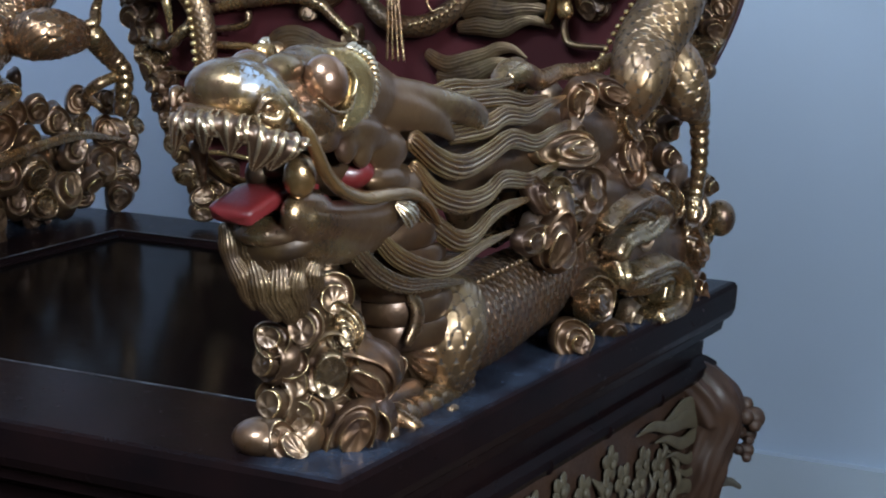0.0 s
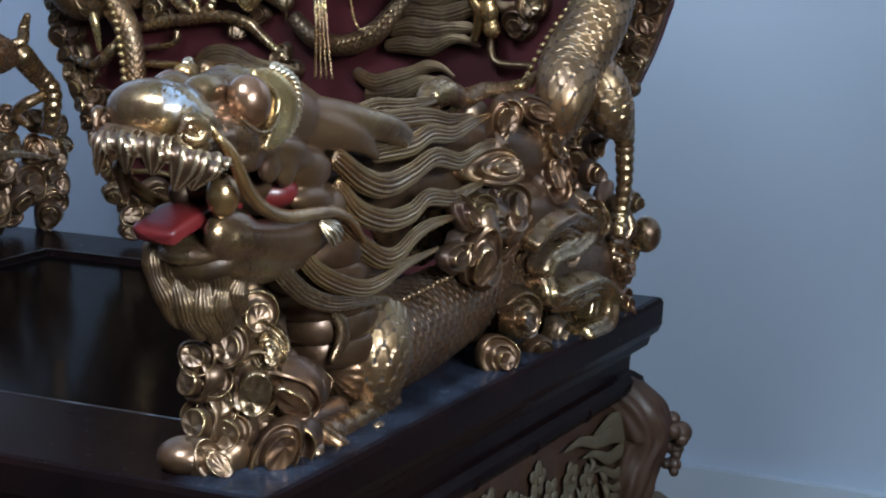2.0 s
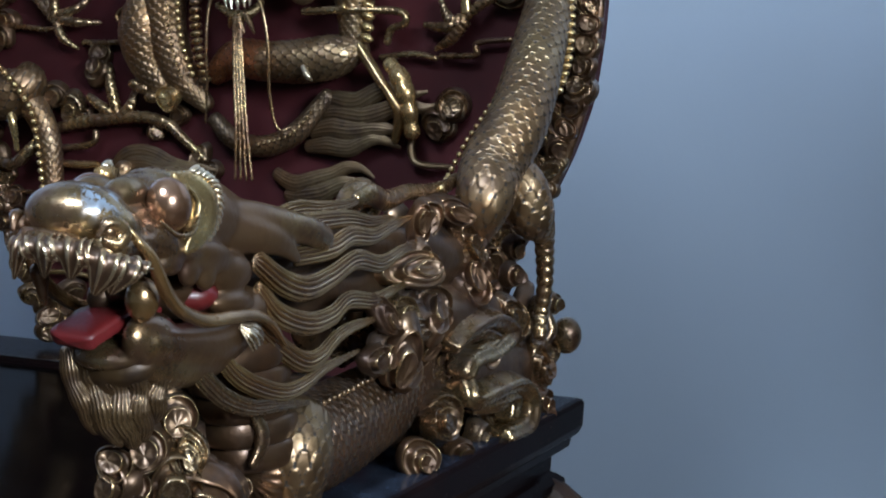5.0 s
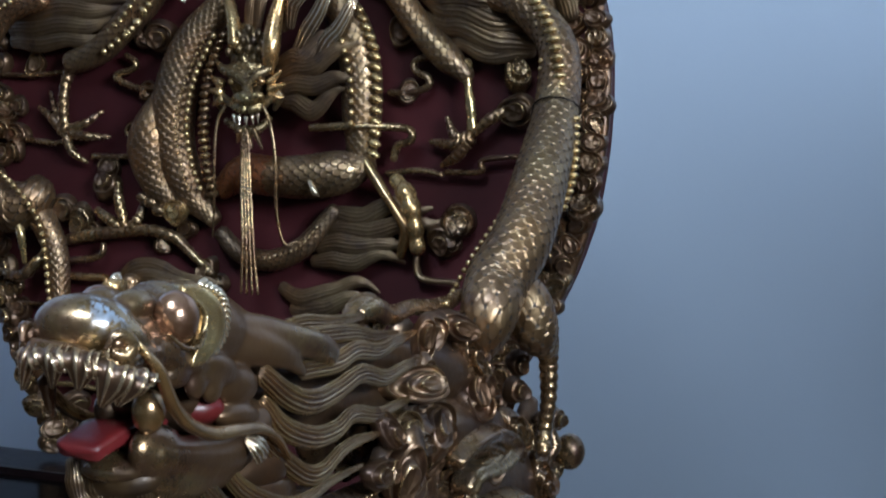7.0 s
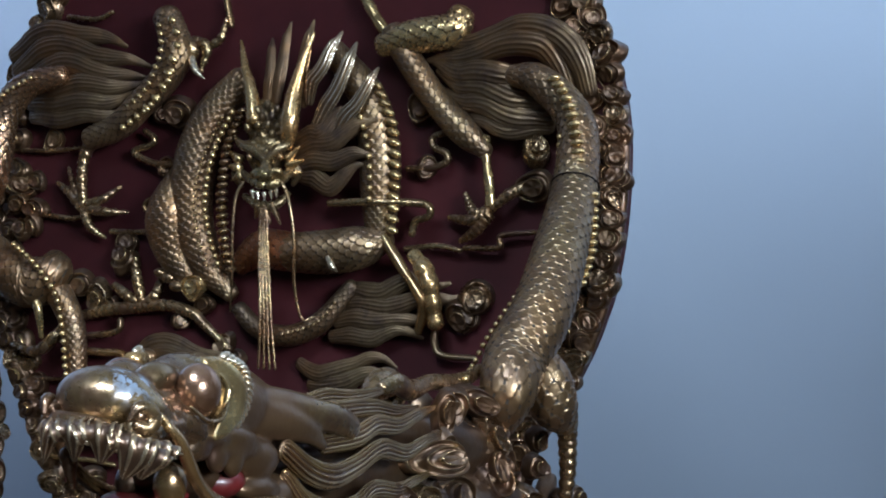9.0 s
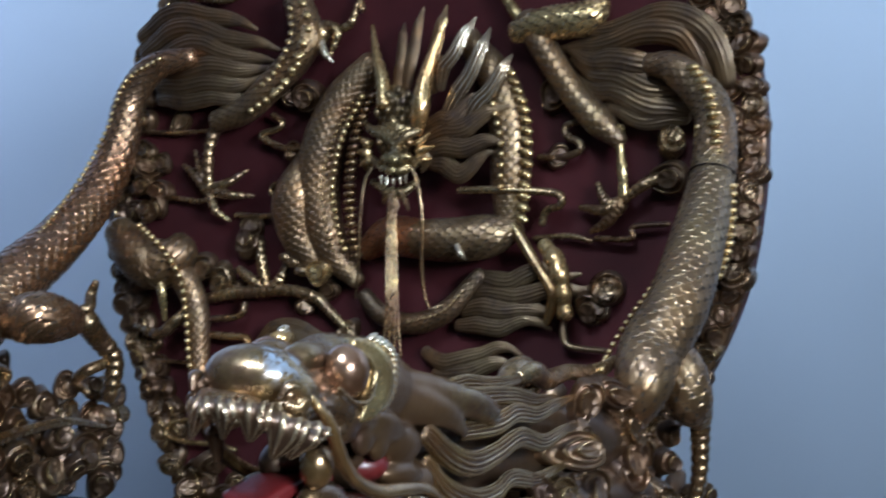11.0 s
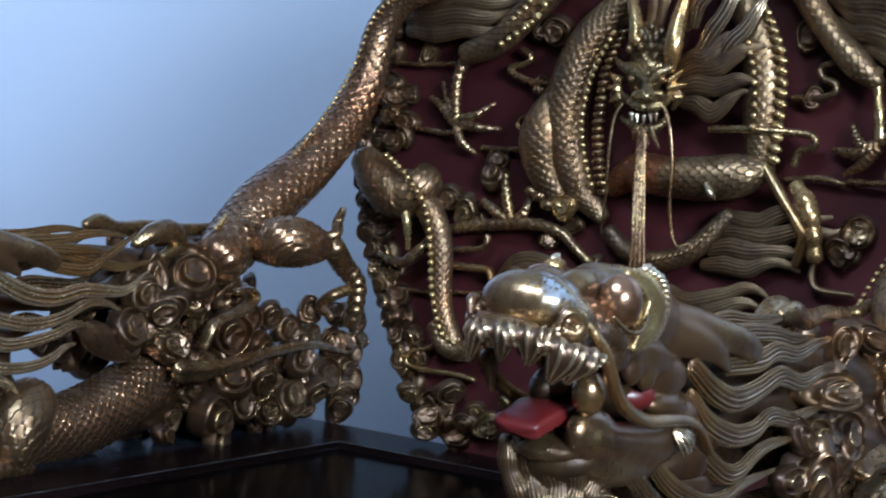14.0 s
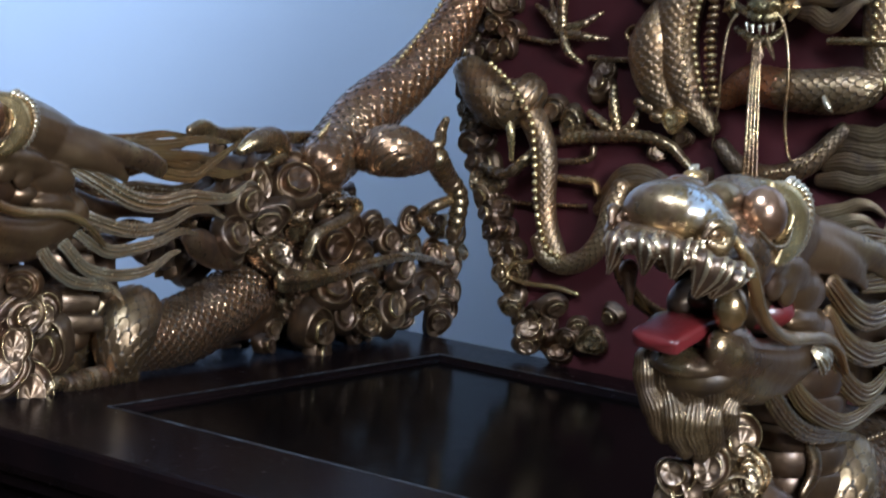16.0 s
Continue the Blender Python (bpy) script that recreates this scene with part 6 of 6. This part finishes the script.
rel("side_body", scaly([(-0.229, 0.816, 0.475), (-0.189, 0.814, 0.49), (-0.157, 0.815, 0.518), (-0.127, 0.82, 0.55), (-0.115, 0.824, 0.581), (-0.136, 0.834, 0.622)], (0.013, 0.015, 0.016, 0.017, 0.018, 0.016), 0.0088, 0.0022), SCALE, "scaled gilded body of a small upper dragon")
bead_row([(-0.169, 0.794, 0.488), (-0.131, 0.794, 0.514), (-0.107, 0.796, 0.545), (-0.101, 0.8, 0.575)], 0.0045, 0.012, BRIGHT, back)
for line, r in (([(-0.15, 0.795, 0.501), (-0.126, 0.793, 0.52), (-0.112, 0.793, 0.541), (-0.103, 0.795, 0.566), (-0.099, 0.8, 0.593), (-0.111, 0.805, 0.616)], 0.0062), ([(-0.166, 0.8, 0.513), (-0.141, 0.797, 0.534), (-0.128, 0.797, 0.558), (-0.122, 0.8, 0.583), (-0.129, 0.805, 0.61)], 0.0045)):
    plate = None
    for q in spline(line, 9 if r > 0.005 else 12):
        if plate is None:
            plate = rel("body_plate", ball((0, 0, 0), (r, 0.6 * r, 0.75 * r), (0, 35, 0), 8, 12), BRIGHT, "bright gilded plate on a small dragon")
            plate.location = tuple(q)
        else:
            ob = new("body_plate", plate.data)
            ob.parent, ob.location = back, tuple(q)
rel("side_body", scaly([(0.169, 0.832, 0.599), (0.204, 0.822, 0.555), (0.236, 0.817, 0.518), (0.269, 0.813, 0.488), (0.293, 0.815, 0.468)], (0.014, 0.014, 0.014, 0.015, 0.008), 0.0088, 0.0022), SCALE, "scaled gilded body of a small upper dragon")
rel("side_body", scaly([(0.158, 0.829, 0.586), (0.196, 0.826, 0.595), (0.242, 0.827, 0.602), (0.252, 0.833, 0.619)], (0.012, 0.018, 0.018, 0.014), 0.0098, 0.0026), BRIGHT, "scaled gilded body of a small upper dragon")
rel("talon", sweep([(-0.094, 0.823, 0.571), (-0.084, 0.817, 0.557), (-0.074, 0.819, 0.548)], (0.005, 0.0045, 0.001), n=12, m=8), SILVER)
rel("paw", ball((-0.102, 0.834, 0.582), (0.012, 0.012, 0.016)), GOLD)

limb("toe", [(-0.119, 0.836, 0.588), (-0.1, 0.836, 0.593), (-0.08, 0.835, 0.585), (-0.086, 0.831, 0.556)], (0.007, 0.006, 0.0055, 0.002), 22)
limb("toe", [(-0.081, 0.837, 0.586), (-0.064, 0.839, 0.596), (-0.058, 0.842, 0.62)], (0.005, 0.0045, 0.0015), 16)
limb("shin", [(0.121, 0.844, 0.648), (0.145, 0.839, 0.614), (0.171, 0.835, 0.585)], (0.006, 0.0065, 0.007), 14, BRIGHT)
fret([(-0.064, 0.851, 0.643), (-0.054, 0.847, 0.612)])
fret([(-0.289, 0.849, 0.625), (-0.247, 0.848, 0.622), (-0.225, 0.849, 0.63)], 0.0035)

# ---- apron and legs under the seat ----
part("apron", joined(box((-0.40, 0.02, -0.23), (0.40, 0.04, -0.106)), box((0.400, 0.04, -0.23), (0.422, 0.76, -0.106)), box((-0.422, 0.04, -0.23), (-0.400, 0.76, -0.106)), box((-0.40, 0.755, -0.23), (0.40, 0.775, -0.106))),
     LEGWOOD, throne, "carved dark brown wooden apron", smooth=False)
for sx in (1, -1):
    for y, sy in ((0.032, -1), (0.772, 1)):
        leg = part("leg", sweep([(sx * 0.395, y - sy * 0.01, -0.098), (sx * 0.428, y, -0.122), (sx * 0.435, y + sy * 0.01, -0.15), (sx * 0.425, y, -0.20), (sx * 0.405, y, -0.30), (sx * 0.395, y, -0.42), (sx * 0.405, y, -0.49)],
                                (0.024, 0.034, 0.033, 0.031, 0.030, 0.028, 0.030), n=110, m=64, relief=lambda f, th: 0.0022 * np.sin(7 * th + 9 * f) * math.sin(f * 44) + 0.0016 * np.sin(13 * th - 22 * f) + 0.002 * abs(math.sin(f * 25))), LEGWOOD, throne, "curved brown wooden leg with carving")
        part("foot", ball((sx * 0.405, y, -0.494), (0.038, 0.038, 0.026)), LEGWOOD, leg)
        for c, r in (((sx * 0.472, y + sy * 0.045, -0.152), 0.0125), ((sx * 0.466, y + sy * 0.045, -0.170), 0.010), ((sx * 0.468, y + sy * 0.035, -0.186), 0.009), ((sx * 0.460, y + sy * 0.050, -0.140), 0.009)):
            part("boss", joined(ball(c, r), ball((c[0] + sx * 0.004, c[1] - 0.008, c[2] - 0.006), r * 0.6), ball((c[0] - sx * 0.004, c[1] - 0.014, c[2] + 0.004), r * 0.7)), LEGWOOD, leg)


def both_sides(name, vf, mat, label, smooth=True):
    """The same carving on the two flanks of the throne."""
    V, F = vf
    part(name, (V, F), mat, throne, label)
    part(name, (np.asarray(V) * np.array((-1, 1, 1)), [f[::-1] for f in F]), mat, throne, label)


for pts, r in (([(0.431, 0.828, -0.14), (0.431, 0.773, -0.144), (0.431, 0.724, -0.135), (0.431, 0.677, -0.133), (0.431, 0.631, -0.121), (0.431, 0.59, -0.121)], (0.006, 0.013, 0.011, 0.007, 0.005, 0.001)),
               ([(0.431, 0.849, -0.179), (0.431, 0.793, -0.174), (0.431, 0.75, -0.16), (0.431, 0.71, -0.159), (0.431, 0.67, -0.144), (0.431, 0.639, -0.14)], (0.008, 0.011, 0.009, 0.007, 0.004, 0.001)),
               ([(0.431, 0.856, -0.202), (0.431, 0.803, -0.196), (0.431, 0.763, -0.182), (0.431, 0.727, -0.181), (0.431, 0.695, -0.167), (0.431, 0.667, -0.163)], (0.006, 0.009, 0.007, 0.0055, 0.003, 0.001)),
               ([(0.431, 0.852, -0.22), (0.431, 0.805, -0.213), (0.431, 0.765, -0.198), (0.431, 0.729, -0.197), (0.431, 0.699, -0.184)], (0.005, 0.007, 0.006, 0.004, 0.001)),
               ([(0.437, 0.747, -0.118), (0.443, 0.758, -0.138), (0.443, 0.782, -0.167), (0.439, 0.809, -0.206)], (0.006, 0.010, 0.009, 0.004)),
               ([(0.431, 0.763, -0.132), (0.429, 0.719, -0.125), (0.427, 0.678, -0.127)], (0.012, 0.012, 0.002)),
               ([(0.435, 0.771, -0.236), (0.437, 0.794, -0.229), (0.437, 0.843, -0.237), (0.435, 0.887, -0.256)], (0.003, 0.005, 0.005, 0.003)),
               ([(0.425, 0.706, -0.217), (0.429, 0.719, -0.209), (0.429, 0.763, -0.221), (0.429, 0.794, -0.223)], (0.006, 0.008, 0.006, 0.002))):
    both_sides("apron_flame", sweep(pts, r, n=48, m=24, flat=0.30), TAN, "faded tan carved flame on the apron")
rnd = random.Random(11)
for c in ((0.427, 0.535, -0.135), (0.427, 0.567, -0.16), (0.427, 0.618, -0.157), (0.427, 0.66, -0.171), (0.427, 0.61, -0.175), (0.427, 0.676, -0.198), (0.427, 0.423, -0.131), (0.427, 0.473, -0.146), (0.427, 0.523, -0.16), (0.427, 0.362, -0.131), (0.427, 0.415, -0.147)):
    petals = [ball((c[0] + 0.003, c[1], c[2]), (0.0032, 0.0052, 0.0052), n=7, m=10)]
    turn = rnd.uniform(0, 6)
    for i in range(5):
        a = turn + i * 1.257
        petals.append(ball((c[0], c[1] + 0.010 * math.cos(a), c[2] + 0.010 * math.sin(a)), (0.0022, 0.0095, 0.0070), (math.degrees(a), 0, 0), 8, 14))
    both_sides("apron_flower", joined(*petals), TAN, "faded tan carved flower on the apron")
for a, b in (((0.425, 0.641, -0.175), (0.425, 0.636, -0.199)), ((0.425, 0.672, -0.147), (0.427, 0.663, -0.165)), ((0.425, 0.5, -0.142), (0.425, 0.517, -0.166)), ((0.425, 0.583, -0.174), (0.425, 0.577, -0.186)), ((0.427, 0.701, -0.182), (0.427, 0.708, -0.212)), ((0.425, 0.693, -0.165), (0.427, 0.706, -0.193))):
    both_sides("apron_leaf", sweep([a, tuple((np.array(a) + np.array(b)) / 2 + np.array((0.004, 0.003, 0))), b], (0.002, 0.005, 0.002), n=16, m=12, flat=0.5), TAN, "faded tan carved leaf on the apron")
# joints of the bamboo-shaped moulding
for y in (0.12, 0.25, 0.38, 0.51, 0.64):
    both_sides("bamboo_joint", ball((W - 0.024, y, -0.094), (0.0118, 0.006, 0.0098), n=10, m=14), BLACKWOOD, "black joint of a bamboo-shaped moulding")
